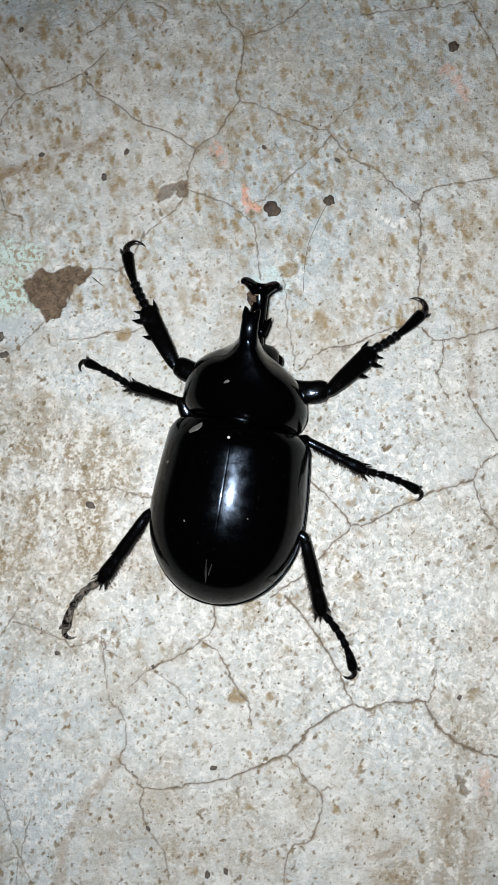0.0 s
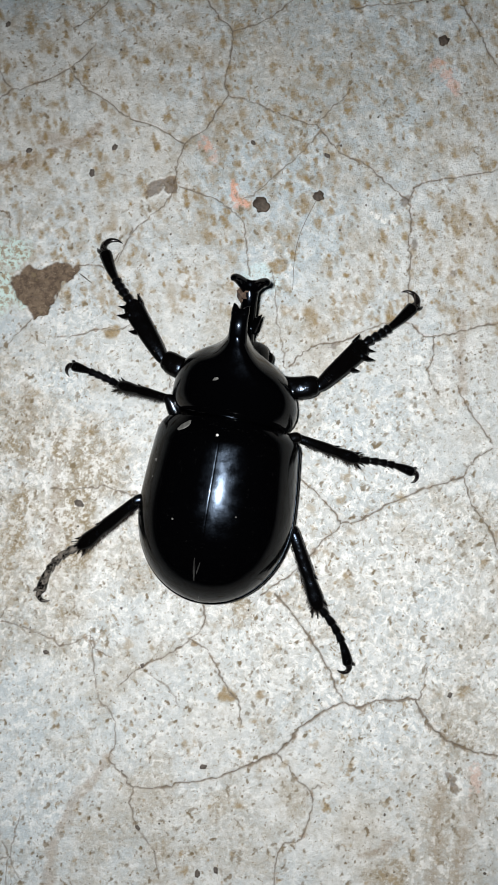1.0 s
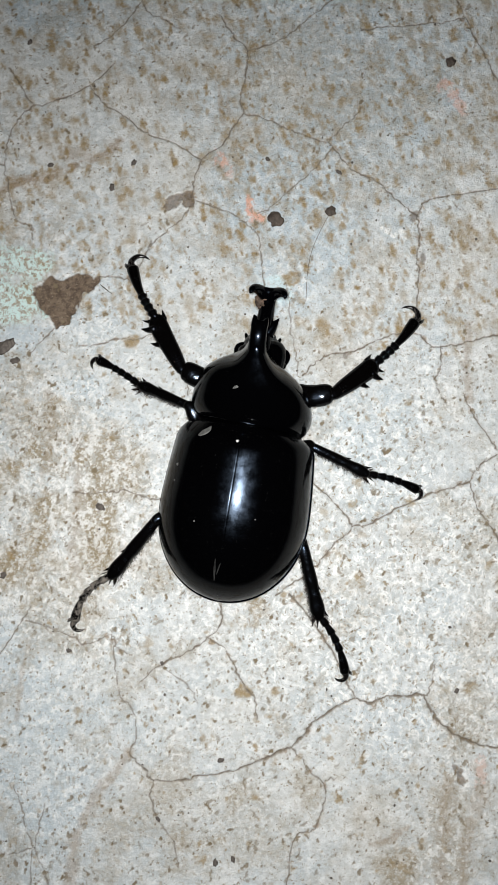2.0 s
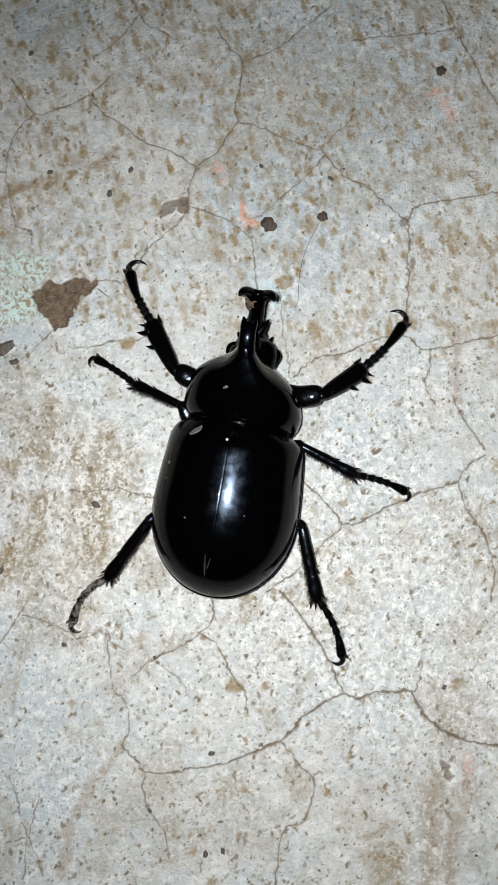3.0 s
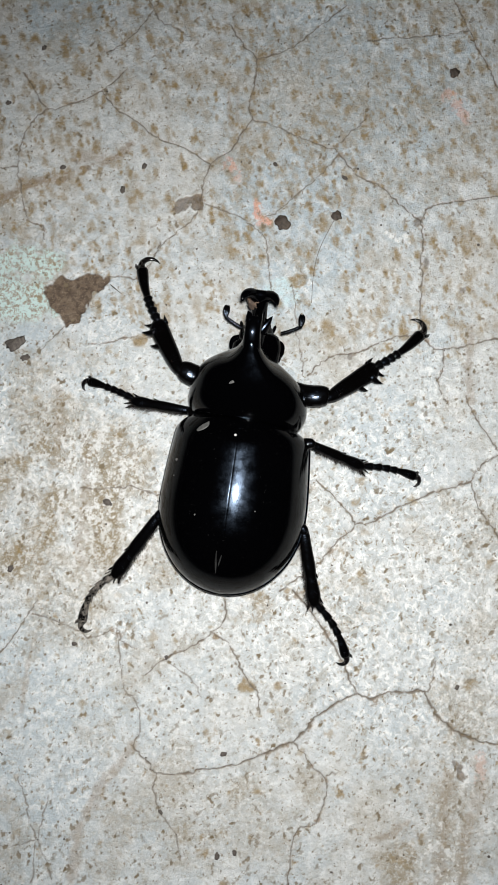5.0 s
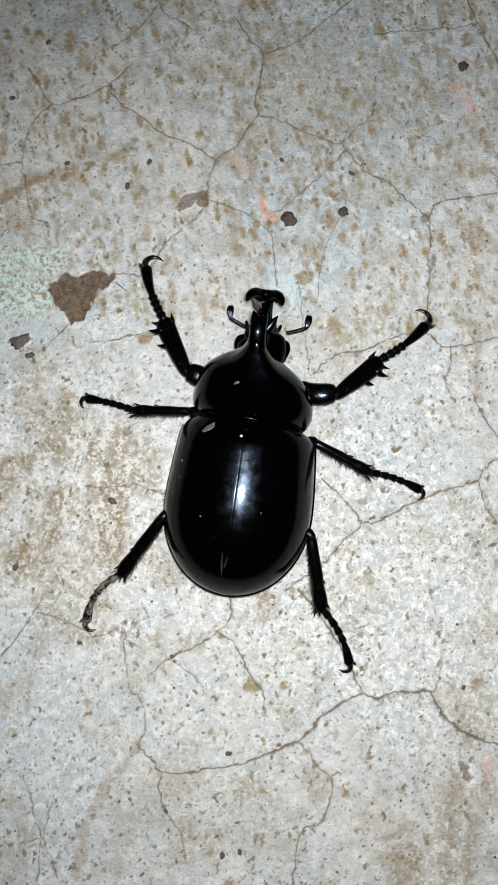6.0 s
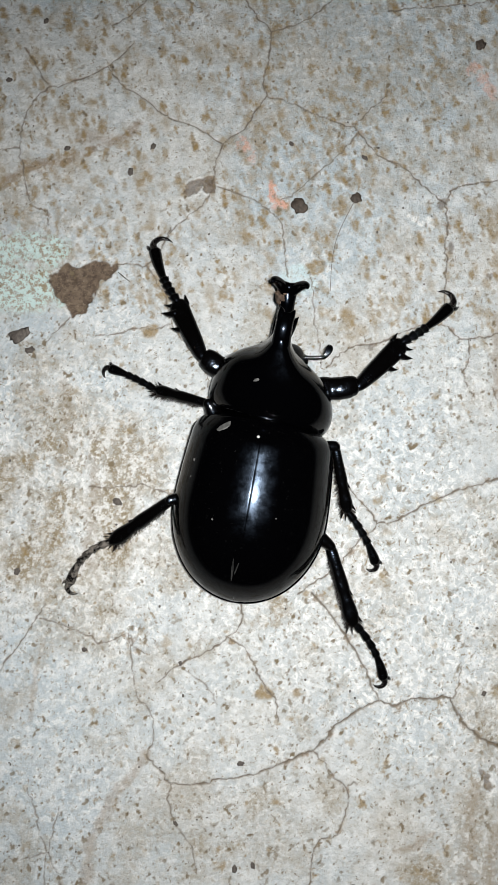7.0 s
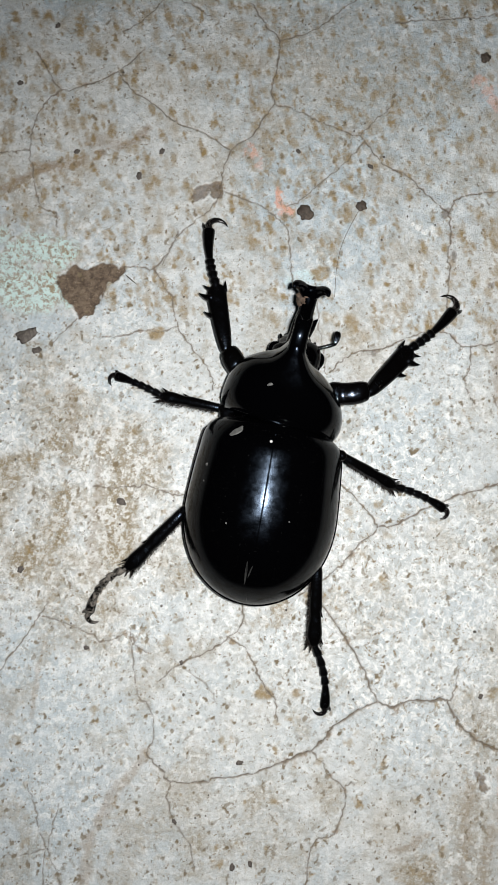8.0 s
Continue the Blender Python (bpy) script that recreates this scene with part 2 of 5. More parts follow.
def tube(bm, points, steps=4, seg=12, square=1.0):
    """A rounded limb through rows of x, y, z, half-width, half-height; a lower square gives a boxier section."""
    turn = [k * 2 * math.pi / seg for k in range(seg)]
    shape = [(math.copysign(abs(math.cos(a)) ** square, math.cos(a)), math.copysign(abs(math.sin(a)) ** square, math.sin(a))) for a in turn]
    rows = glide(points, steps)
    rings = []
    for i, r in enumerate(rows):
        p, a, b = Vector(r[:3]), rows[max(i - 1, 0)], rows[min(i + 1, len(rows) - 1)]
        t = (Vector(b[:3]) - Vector(a[:3])).normalized()
        side = t.cross(Vector((0, 0, 1)))
        side = side.normalized() if side.length > 1e-3 else Vector((1, 0, 0))
        up = side.cross(t)
        w, h = max(r[3], 0.02), max(r[4], 0.02)
        rings.append([p + side * (w * c) + up * (h * q) for c, q in shape])
    rings_to_mesh(bm, rings)


def spike(bm, base, tip, r, bend=(0, 0, 0), seg=7):
    """A tapered thorn from base to tip, bowed by bend."""
    b, t, k = Vector(base), Vector(tip), Vector(bend)
    mid = (b + t) / 2 + k
    tube(bm, [(*b, r, r), (*mid, r * 0.62, r * 0.62), (*t, 0.03, 0.03)], 3, seg)


def blob(bm, centre, radii, seed, rough=0.25, sub=2):
    """An irregular lump."""
    made = bmesh.ops.create_icosphere(bm, subdivisions=sub, radius=1)
    for v in made["verts"]:
        k = 1 + rough * noise.noise(v.co * 1.7 + Vector((seed * 7.3, seed, 0)))
        v.co = Vector([c + q * k * r for c, q, r in zip(centre, v.co, radii)])


# ---------------------------------------------------------------- floor
CRACKS_UPPER = [
    (0.26, [(-13.9, 42.7), (-10.9, 38.7), (-7.6, 35.3), (-7.7, 29.9), (-8.5, 25.1), (-7.6, 21.9)]),
    (0.26, [(-7.6, 21.9), (-9.3, 19.2), (-11.5, 15), (-15.2, 11.7), (-16.5, 7.2), (-16.8, 3.2)]),
    (0.2, [(-7.6, 21.9), (-2.5, 20.8), (0.9, 19.3), (4.8, 18), (9.8, 16.9)]),
    (0.28, [(9.8, 16.9), (10.7, 15.8), (12.7, 13.6), (15.6, 10.9), (18.9, 9.9), (22.3, 7.3), (25.6, 4.6), (28.1, 2.8)]),
    (0.16, [(9.8, 16.9), (12.4, 20.5), (14.5, 22.4), (16, 24.8)]),
    (0.15, [(10.7, 15.8), (7.8, 12.1), (4.7, 8.5), (1.6, 5.5), (-1.5, 2.4), (-3.6, 1.2)]),
    (0.24, [(28.1, 2.8), (28.6, -1.4), (28.4, -5.9), (28.8, -9.2), (28.5, -13.7), (28.9, -20.3)]),
    (0.28, [(28.1, 2.8), (29.9, 6), (34.2, 7.4), (38.5, 8.3), (43.1, 9.4), (49.4, 11.2)]),
    (0.2, [(-16.8, 3.2), (-13.4, 2.3), (-9, 0.9), (-5.6, -1.2), (-3.3, -3.3), (-2.5, -7.8), (-1.9, -11.4), (-1.2, -14)]),
    (0.14, [(-16.7, 2.7), (-18.6, -0.9), (-21.7, -3.9), (-24.2, -6.8), (-26.6, -12.6)]),
    (0.2, [(-7.6, 35.3), (-2.4, 37.4), (1.9, 40.6), (5.1, 43.9), (10.5, 49)]),
    (0.2, [(-55.3, 28.3), (-52.7, 24.9), (-49.6, 20.9), (-44.7, 22.4), (-38.9, 25.7), (-34.3, 30.7)]),
    (0.26, [(-38.9, 25.7), (-35.8, 22.3), (-30.6, 19.1), (-27.1, 16.4), (-20.8, 14.5), (-15.7, 11.7)]),
    (0.22, [(32.8, 52.8), (36.4, 45.7), (38.7, 41), (41.1, 37), (42.5, 34.1), (46.8, 27.3)]),
    (0.18, [(15.3, 41.4), (20.8, 42.4), (26.4, 43.3), (31.9, 44.2), (36.4, 45.7)]),
    (0.22, [(-34.4, -14), (-31.7, -13.4), (-28.3, -13.5), (-25.6, -9.3), (-24.3, -5.8)]),
    (0.22, [(-28.3, -13.5), (-26, -16.6), (-24.2, -19.2), (-23, -23.6), (-20.8, -27.2), (-17.8, -30.2), (-15.8, -32.8), (-15, -36)]),
    (0.18, [(-36.8, -27.7), (-33.1, -27.2), (-29.5, -25.8), (-25.7, -25.7), (-22.8, -24.6)]),
    (0.16, [(-41.7, -24.6), (-43.8, -27), (-45.7, -29.4)]),
    (0.3, [(6.9, -30.8), (9.4, -28), (13, -26.1), (16.7, -25.4), (18.7, -24.2), (22.4, -22.3), (26.1, -21.3), (29.3, -21.3), (32, -23.6), (35.2, -23.2), (39.4, -22), (43.8, -20.5), (50, -19.5)]),
    (0.3, [(33.6, -23.3), (33.7, -27.6), (32.8, -30.3), (33.9, -33), (35, -34.5)]),
    (0.26, [(38.4, -32.7), (39.8, -35.3), (40.9, -37.3), (43.6, -40.9), (45.2, -42.9)]),
]
CRACKS_LOWER = [
    (0.3, [(9.8, -51.3), (14.4, -55.2), (17.7, -59.4), (14.8, -62.4), (12.8, -65.1), (10.4, -68), (6.9, -70.6), (4, -73)]),
    (0.38, [(17.7, -59.4), (21.8, -58.4), (25.8, -55.6), (30.4, -53.2), (35, -51.4), (39.9, -49.5)]),
    (0.34, [(39.9, -49.5), (42.1, -46.2), (45.2, -43.9)]),
    (0.32, [(39.9, -49.5), (41.5, -53.8), (43.6, -57), (45.8, -60.2), (47.5, -66), (47, -72)]),
    (0.2, [(-35.5, -56), (-30.3, -55.9), (-26.2, -55.1), (-23, -55.9), (-19.6, -56.3), (-15.6, -56.8)]),
    (0.4, [(6.5, -72.6), (10.3, -76.4), (13.6, -80.7), (16.9, -85.4), (18.2, -88.3), (19.7, -91.1)]),
    (0.5, [(19.7, -91.1), (17.2, -92.3), (13.3, -94.9), (10.9, -97.5), (8.6, -100.1), (5.7, -101.7), (1.8, -103.4)]),
    (0.36, [(1.8, -103.4), (-2.1, -105.1), (-8, -106.4), (-12, -107.4), (-16.5, -107.4), (-18.6, -105.6), (-21.3, -102.9)]),
    (0.5, [(19.7, -91.1), (22.7, -91.7), (25.2, -90.3), (29.2, -90.1), (32.4, -89.7), (33.8, -92.2), (36.4, -95), (40, -97.2), (45.7, -98.3), (51.5, -98.9)]),
    (0.3, [(-6.3, -75.4), (-6.1, -78.9), (-8.7, -82), (-11.6, -84.2), (-16, -86.5), (-20.3, -90.2)]),
    (0.24, [(-8.2, -81.5), (-4.5, -83.8), (-2.2, -87.6), (-1.1, -89.5), (1.1, -92.3), (1.8, -95.7)]),
    (0.2, [(8.6, -100.6), (11.8, -104.2), (14.9, -106.9), (14.6, -110.7), (13.3, -114.5), (10.4, -115.7), (9.1, -118.6), (8.9, -123.2), (8.7, -128.8)]),
    (0.2, [(-16.2, -107.3), (-16.8, -110.2), (-15.4, -114.2)]),
    (0.1, [(-15.4, -114.2), (-12.2, -118.2), (-11, -122.4)]),
    (0.18, [(-43.2, -80.1), (-38.3, -81.2), (-33.2, -82.8), (-30.8, -84), (-29, -83.2), (-26.1, -82.1), (-25.2, -84.2), (-22.8, -85.2)]),
    (0.14, [(-26.1, -82.1), (-24.9, -88.2), (-23.6, -93), (-21.3, -95.2), (-20.3, -100.3), (-21.3, -102.9)]),
    (0.18, [(-50.5, -94), (-47, -87.3), (-44.6, -83.6), (-42.9, -80.2), (-41.6, -77.7)]),
    (0.12, [(-41.8, -109.7), (-40.1, -113.3), (-39, -117), (-37.3, -120.3), (-35.2, -124), (-33.9, -127)]),
    (0.1, [(14.9, -105.9), (16.8, -105.3)]),
    (0.16, [(-49.6, 20.9), (-52.8, 17.2), (-54.1, 13.2), (-54.4, 8.1), (-53.3, 3.9), (-51.3, -2.8), (-48.2, -4.3), (-47.4, -7)]),
    (0.16, [(-63, 6.6), (-60, 7), (-57, 7.4), (-54.4, 8.1)]),
    (0.16, [(33, -89.7), (33.6, -88), (34.4, -84)]),
    (0.14, [(-32, 48), (-30, 45), (-32.2, 40.4), (-35.8, 36.2), (-38.8, 34.2)]),
    (0.14, [(-30, 45), (-28, 42), (-24.3, 40.6), (-21.5, 39)]),
]
CRACKS_HAIR = [
    (0.1, [(-35.9, -112.5), (-36.6, -116.4), (-37.3, -120.3), (-37.6, -127.7)]),
    (0.08, [(-44.5, -122.0), (-40.7, -121.5), (-36.8, -120.3)]),
    (0.08, [(-17.6, -86.4), (-11.6, -90.4), (-9.2, -93.6)]),
    (0.1, [(2.6, -12.5), (3.6, -17), (4.2, -22), (5.4, -27), (6, -31)]),
]
STAINS = [
    (0.8, 0.95, [(-63, -3), (-58, 0), (-55.6, 1.4), (-51.6, 4), (-46.4, 5.8), (-44, 6.8)]),
    (0.9, 0.6, [(-43, 11), (-40, 11), (-37.4, 10.2)]),
    (0.55, 0.85, [(-37, 10), (-34.2, 12), (-31.8, 14.8)]),
    (0.7, 0.6, [(-21.3, -103), (-24, -107), (-27.2, -111.4), (-29, -116), (-30, -119.4), (-30.2, -127)]),
    (0.35, 0.5, [(-41, -84), (-42, -89), (-42.3, -98)]),
    (0.9, 0.6, [(37.4, -104.9), (37.1, -109.8), (36.8, -115.8), (36.3, -124.7), (36.1, -131.5)]),
    (0.7, 0.6, [(41.8, -111.5), (40.8, -117.5), (40.8, -127.3)]),
    (1.1, 0.5, [(43.1, -102.3), (43.6, -106.3), (43, -109.4)]),
    (0.5, 0.7, [(23.8, -116.6), (27.4, -115.4), (29.9, -113.4)]),
    (0.8, 0.45, [(-41.7, -37.2), (-40.4, -45), (-41.4, -52.8)]),
    (0.7, 0.5, [(-35.4, -45.7), (-34.3, -57.8), (-34.6, -66.5), (-33, -71.8)]),
    (0.35, 0.55, [(-12.9, 27.4), (-12.5, 23.7), (-11.6, 19.5)]),
    (0.3, 0.5, [(-11.2, 31.2), (-11, 25.1), (-10.6, 21.4)]),
    (0.6, 0.6, [(38.8, -18.6), (38.7, -27.3), (39.5, -33.7)]),
]
CHIP = [(-46.3, -17), (-44.5, -15.5), (-43.3, -14.5), (-40.3, -14.4), (-38.5, -13.4), (-36.3, -13.1), (-33.7, -13.7), (-34.6, -15.4), (-36.2, -17.5), (-37.4, -19.1), (-37.8, -21.5), (-39.3, -23.7), (-41.1, -24.9), (-42.1, -24.1), (-42.2, -22.5), (-43.3, -21.5), (-44.8, -20.5), (-45.8, -18.7)]
BROWN_CHIP = [(38.9, -101.8), (40, -102.5), (40.8, -104.7), (40.6, -105.7), (39.3, -105.6), (38.9, -103.8)]
GREY_CHIP = [(-22.7, 0.6), (-22.2, 2.9), (-20.1, 4.5), (-16.9, 5.2), (-16.1, 3.3), (-16.6, 1.5), (-19.1, 2.3), (-21, 1)]
rng = np.random.default_rng(7)


def grid_lines(low, high, step, far, grow=1.45):
    """Even lines over the near stretch, ever wider ones out to the distance."""
    mid = np.linspace(low, high, int((high - low) / step) + 1)
    out, d = [], step
    while sum(out) < far:
        d *= grow
        out.append(d)
    gap = np.cumsum(out)
    return np.concatenate([low - gap[::-1], mid, high + gap])


def value_noise(X, Y, cell, seed):
    """Smooth noise from -1 to 1 with one hump a cell."""
    table = np.random.default_rng(seed).uniform(-1, 1, (256, 256))
    x, y = X / cell, Y / cell
    i, j = np.floor(x).astype(int), np.floor(y).astype(int)
    u, v = x - i, y - j
    u, v = u * u * (3 - 2 * u), v * v * (3 - 2 * v)
    a, b = table[i % 256, j % 256], table[(i + 1) % 256, j % 256]
    c, d = table[i % 256, (j + 1) % 256], table[(i + 1) % 256, (j + 1) % 256]
    return (a * (1 - u) + b * u) * (1 - v) + (c * (1 - u) + d * u) * v


def layered(X, Y, cell, seed, octaves=4, fall=0.55):
    total, amp = 0, 1.0
    for k in range(octaves):
        total = total + amp * value_noise(X + 31.7 * k, Y - 17.3 * k, cell / 2 ** k, seed + k)
        amp *= fall
    return total


def soft(v, low, high):
    t = np.clip((v - low) / (high - low), 0, 1)
    return t * t * (3 - 2 * t)


def build_floor():
    xs = grid_lines(-70, 54, 0.17, 600)
    ys = grid_lines(-136, 60, 0.17, 600)
    nx, ny = len(xs), len(ys)
    X, Y = np.meshgrid(xs, ys)
    near = (soft(X, -95, -72) * soft(-X, -80, -56) * soft(Y, -160, -138) * soft(-Y, -85, -62))
    masks = {k: np.zeros_like(X) for k in ("crack", "spot", "wash", "chip", "teal", "orange", "lime", "tint", "speck", "band", "fresh", "cyan")}
    Z = np.zeros_like(X)
    rag = {c: layered(X, Y, c, 40, 3) for c in (0.5, 0.8, 1.3, 2.4, 6.0)}

    def window(x0, x1, y0, y1):
        i0, i1 = np.searchsorted(xs, (x0, x1))
        j0, j1 = np.searchsorted(ys, (y0, y1))
        return slice(j0, j1), slice(i0, i1)

    def blot(key, x, y, rx, ry, turn=0.0, strength=1.0, ragged=0.45, dip=0.0, edge=0.45):
        """A ragged-edged stain or pit."""
        r = max(rx, ry) * 1.8
        w = window(x - r, x + r, y - r, y + r)
        if X[w].size == 0:
            return
        c, s = math.cos(turn), math.sin(turn)
        u, v = (X[w] - x) * c + (Y[w] - y) * s, (Y[w] - y) * c - (X[w] - x) * s
        d = np.sqrt((u / rx) ** 2 + (v / ry) ** 2) + ragged * rag[min(rag, key=lambda c: abs(c - min(rx, ry) * 1.1))][w]
        f = strength * (1 - soft(d, 1 - edge, 1 + edge * 0.6))
        masks[key][w] = np.maximum(masks[key][w], f)
        Z[w] -= dip * f

    def inside(poly, ragged, seed):
        """A signed measure, above 0 within the polygon, with a broken edge."""
        px, py = np.array(poly).T
        r = 4
        w = window(px.min() - r, px.max() + r, py.min() - r, py.max() + r)
        gx = X[w] + ragged * layered(X[w], Y[w], 1.6, seed, 3)
        gy = Y[w] + ragged * layered(X[w], Y[w], 1.6, seed + 9, 3)
        dist, within = np.full(gx.shape, 1e9), np.zeros(gx.shape, bool)
        for (ax, ay), (bx, by) in zip(poly, poly[1:] + poly[:1]):
            ex, ey = bx - ax, by - ay
            t = np.clip(((gx - ax) * ex + (gy - ay) * ey) / (ex * ex + ey * ey), 0, 1)
            dist = np.minimum(dist, np.hypot(gx - ax - t * ex, gy - ay - t * ey))
            cross = ((ay > gy) != (by > gy)) & (gx < (bx - ax) * (gy - ay) / (by - ay + 1e-12) + ax)
            within ^= cross
        return w, np.where(within, dist, -dist)

    # ground relief
    Z += near * (0.07 * layered(X, Y, 9, 3, 4) + 0.035 * layered(X, Y, 1.3, 11, 3))

    # cool and warm drifts of colour
    masks["tint"] = 0.95 * soft(layered(X, Y, 22, 21, 4) + 0.5 * soft(-X, 0, 30) * soft(-Y, 70, 90), -0.35, 0.5) * np.maximum(soft(Y, -70, -12), 0.5 * soft(-X, 5, 45) * soft(-Y, 70, 100)) + 0.3 * soft(layered(X, Y, 9, 25, 4), 0.1, 0.8)
    masks["wash"] = near * 0.42 * soft(layered(X, Y, 6, 61, 5), 0.15, 0.95)
    masks["wash"] += near * 0.4 * (1 - soft(Y, -122, -84)) * soft(X, -40, 5) * soft(layered(X, Y, 7, 66, 5), -0.5, 0.9)
    # the broad strip where the wash is freshest and most pitted
    masks["fresh"] = soft(np.exp(-((Y + 66 + 0.25 * X) / 34) ** 2) + 0.3 * layered(X, Y, 14, 68, 4), 0.25, 0.85)
    for x, y, rx, ry, s in ((-38, -60, 15, 14, 1.0), (-29, -49, 8, 11, 0.85), (-42, -42, 9, 9, 0.6), (-36, -76, 7, 8, 0.5), (-20, -66, 4, 8, 0.5), (-34.5, -48.5, 1.5, 2.6, 1.0), (39, -110, 4.5, 22, 0.55),
                            (10, 28, 26, 12, 0.35), (24, -113, 10, 5, 0.28), (-22, -116, 10, 6, 0.45), (1.6, -75.9, 3.2, 2.2, 0.9)):
        blot("wash", x, y, rx, ry, 0.35 if ry < 2 else 0.0, s, 0.75, 0.0, 0.7)

    for width, strength, line in STAINS:
        width *= 1.4
        pts = glide(line, 5)
        for (ax, ay), (bx, by) in zip(pts, pts[1:]):
            r = width * 3
            w = window(min(ax, bx) - r, max(ax, bx) + r, min(ay, by) - r, max(ay, by) + r)
            if X[w].size == 0:
                continue
            ex, ey = bx - ax, by - ay
            t = np.clip(((X[w] - ax) * ex + (Y[w] - ay) * ey) / (ex * ex + ey * ey + 1e-9), 0, 1)
            d = np.hypot(X[w] - ax - t * ex, Y[w] - ay - t * ey) / width + 0.5 * layered(X[w], Y[w], 1.4, 33, 3)
            masks["band"][w] = np.maximum(masks["band"][w], strength * (1 - soft(d, 0.2, 1.5)))

    # rubbed lime, raised in small flakes
    flakes = 0.65 * soft(layered(X, Y, 0.75, 71, 4), 0.38, 0.75) * soft(layered(X, Y, 12, 75, 4) + 1.15 * np.exp(-((Y + 72) / 28) ** 2) - 0.3, -0.4, 0.8)
    masks["lime"] = near * flakes
    Z += near * 0.10 * flakes
    rub = np.exp(-(((X + 33) / 19) ** 2 + ((Y + 55) / 18) ** 2))
    flake = layered(X, Y * 0.85, 0.95, 81, 4, 0.8) + 0.35 * layered(X * 1.6, Y * 0.35, 3.0, 87, 3)
    Z += 0.16 * rub * soft(flake, -0.1, 0.6)
    masks["lime"] = np.maximum(masks["lime"], rub * 0.95 * soft(flake, 0.15, 0.55))

    # brown spots: crowded, soft and leaning far from the beetle's tail, small and sparse behind it
    for k in range(7600):
        x, y = rng.uniform(-72, 56), rng.uniform(-138, 62)
        if y < -22 and rng.random() < 0.78:
            continue
        crowd = 0.6 + 0.6 * math.sin(x * 0.11 + 1.3) * math.sin(y * 0.09 + 0.4)
        if rng.random() > 0.4 + 0.5 * crowd:
            continue
        if y > -22:
            r = 0.28 + 0.85 * rng.random() ** 1.6
            blot("spot", x, y, r * rng.uniform(0.6, 1.0), r * rng.uniform(1.1, 2.1), rng.uniform(0.0, 0.65), rng.uniform(0.45, 1.0), 0.55, 0.02, 0.85)
        else:
            r = 0.18 + 0.7 * rng.random() ** 3
            blot("spot", x, y, r * rng.uniform(0.7, 1.2), r * rng.uniform(0.8, 1.5), rng.uniform(-0.6, 0.9), rng.uniform(0.3, 0.9), 1.0, 0.03, 0.9)
    for x, y, r, s in ((-1.0, -90.9, 1.3, 0.9), (-26.4, -26.0, 1.4, 0.9), (5.0, -90.6, 0.9, 0.8), (3.9, -11.4, 1.5, 0.9), (11.8, -23, 2.0, 0.5)):
        blot("spot", x, y, r * 1.25, r, 0.2, s, 0.4)

    for x, y, rx, ry, turn in ((-46.5, 5.2, 2.6, 0.9, 0.35), (-40.5, 8.6, 2.2, 0.9, 0.75)):
        blot("band", x, y, rx, ry, turn, 0.9, 0.5, 0.0, 0.8)
    for x, y, r in ((22.4, -0.8, 0.7), (23.6, -1.4, 0.5), (24.8, -0.6, 0.6), (21.2, -0.2, 0.4), (25.6, -1.8, 0.45), (-38.4, -12.9, 0.45), (-36.6, -12.6, 0.4), (-40.4, -13.9, 0.5), (-42.6, -14.2, 0.4), (-35.2, -12.9, 0.35)):
        blot("lime", x, y, r * 1.4, r, 0.3, 1.0, 0.6, -0.06)

    # dark pinholes and specks
    for k in range(9500):
        x, y = rng.uniform(-72, 56), rng.uniform(-138, 62)
        if y > -25 and rng.random() < 0.55:
            continue
        r = 0.10 + 0.22 * rng.random() ** 2.6
        blot("speck", x, y, r, r * rng.uniform(0.6, 2.4), rng.uniform(-1.2, 0.8), rng.uniform(0.4, 1.0), 0.95, 0.12, 0.45)

    # old paint scraps
    for x, y, rx, ry, s in ((-53, -12.5, 6.5, 3.6, 0.9), (-48.5, -12, 3.8, 3.2, 0.95), (-52, -20, 6.0, 4.0, 0.95), (-46, -20, 2.6, 3.0, 0.9), (-57, -16.5, 4.5, 4, 0.85)):
        blot("teal", x, y, rx, ry, 0.1, s, 0.5, -0.03)
    for x, y, rx, ry in ((0.6, -13.4, 2.8, 2.0), (2.2, -15.6, 2.0, 1.6)):
        blot("cyan", x, y, rx, ry, 0.2, 0.85, 0.5, -0.03)
    for x, y, rx, ry, turn, s in ((-5.2, 2.4, 0.9, 1.9, 0.35, 0.85), (-3.6, 0.3, 1.5, 1.0, 0.2, 0.85), (-5.8, 4.0, 0.6, 1.0, 0.0, 0.5), (-11.2, 11.4, 1.1, 2.2, 0.35, 0.65), (-10.2, 8.8, 1.0, 1.0, 0.2, 0.4),
                              (32.4, 30.5, 1.2, 1.4, 0.5, 0.5), (34.6, 29, 1.6, 1.5, 0.4, 0.5), (36, 26.5, 1.0, 2.6, 0.3, 0.5), (43.5, -103, 0.9, 2.6, 0.0, 0.3)):
        blot("orange", x, y, rx, ry, turn, s, 0.6)

    # places where the skin has flaked off and the brown bed shows
    for poly, deep, seed, tone in ((CHIP, 0.30, 91, 1.0), (GREY_CHIP, 0.16, 95, 0.75), (BROWN_CHIP, 0.12, 98, 0.7)):
        w, d = inside(poly, 0.6, seed)
        hole = soft(d, -0.12, 0.18)
        masks["chip"][w] = np.maximum(masks["chip"][w], tone * hole)
        Z[w] -= hole * (deep + 0.05 * layered(X[w], Y[w], 1.0, 97, 3))
        lip = np.exp(-((d + 0.4) / 0.35) ** 2)
        Z[w] += 0.05 * lip
        masks["lime"][w] = np.maximum(masks["lime"][w], 0.8 * lip * soft(layered(X[w], Y[w], 2.4, 99, 2), 0.0, 0.5))
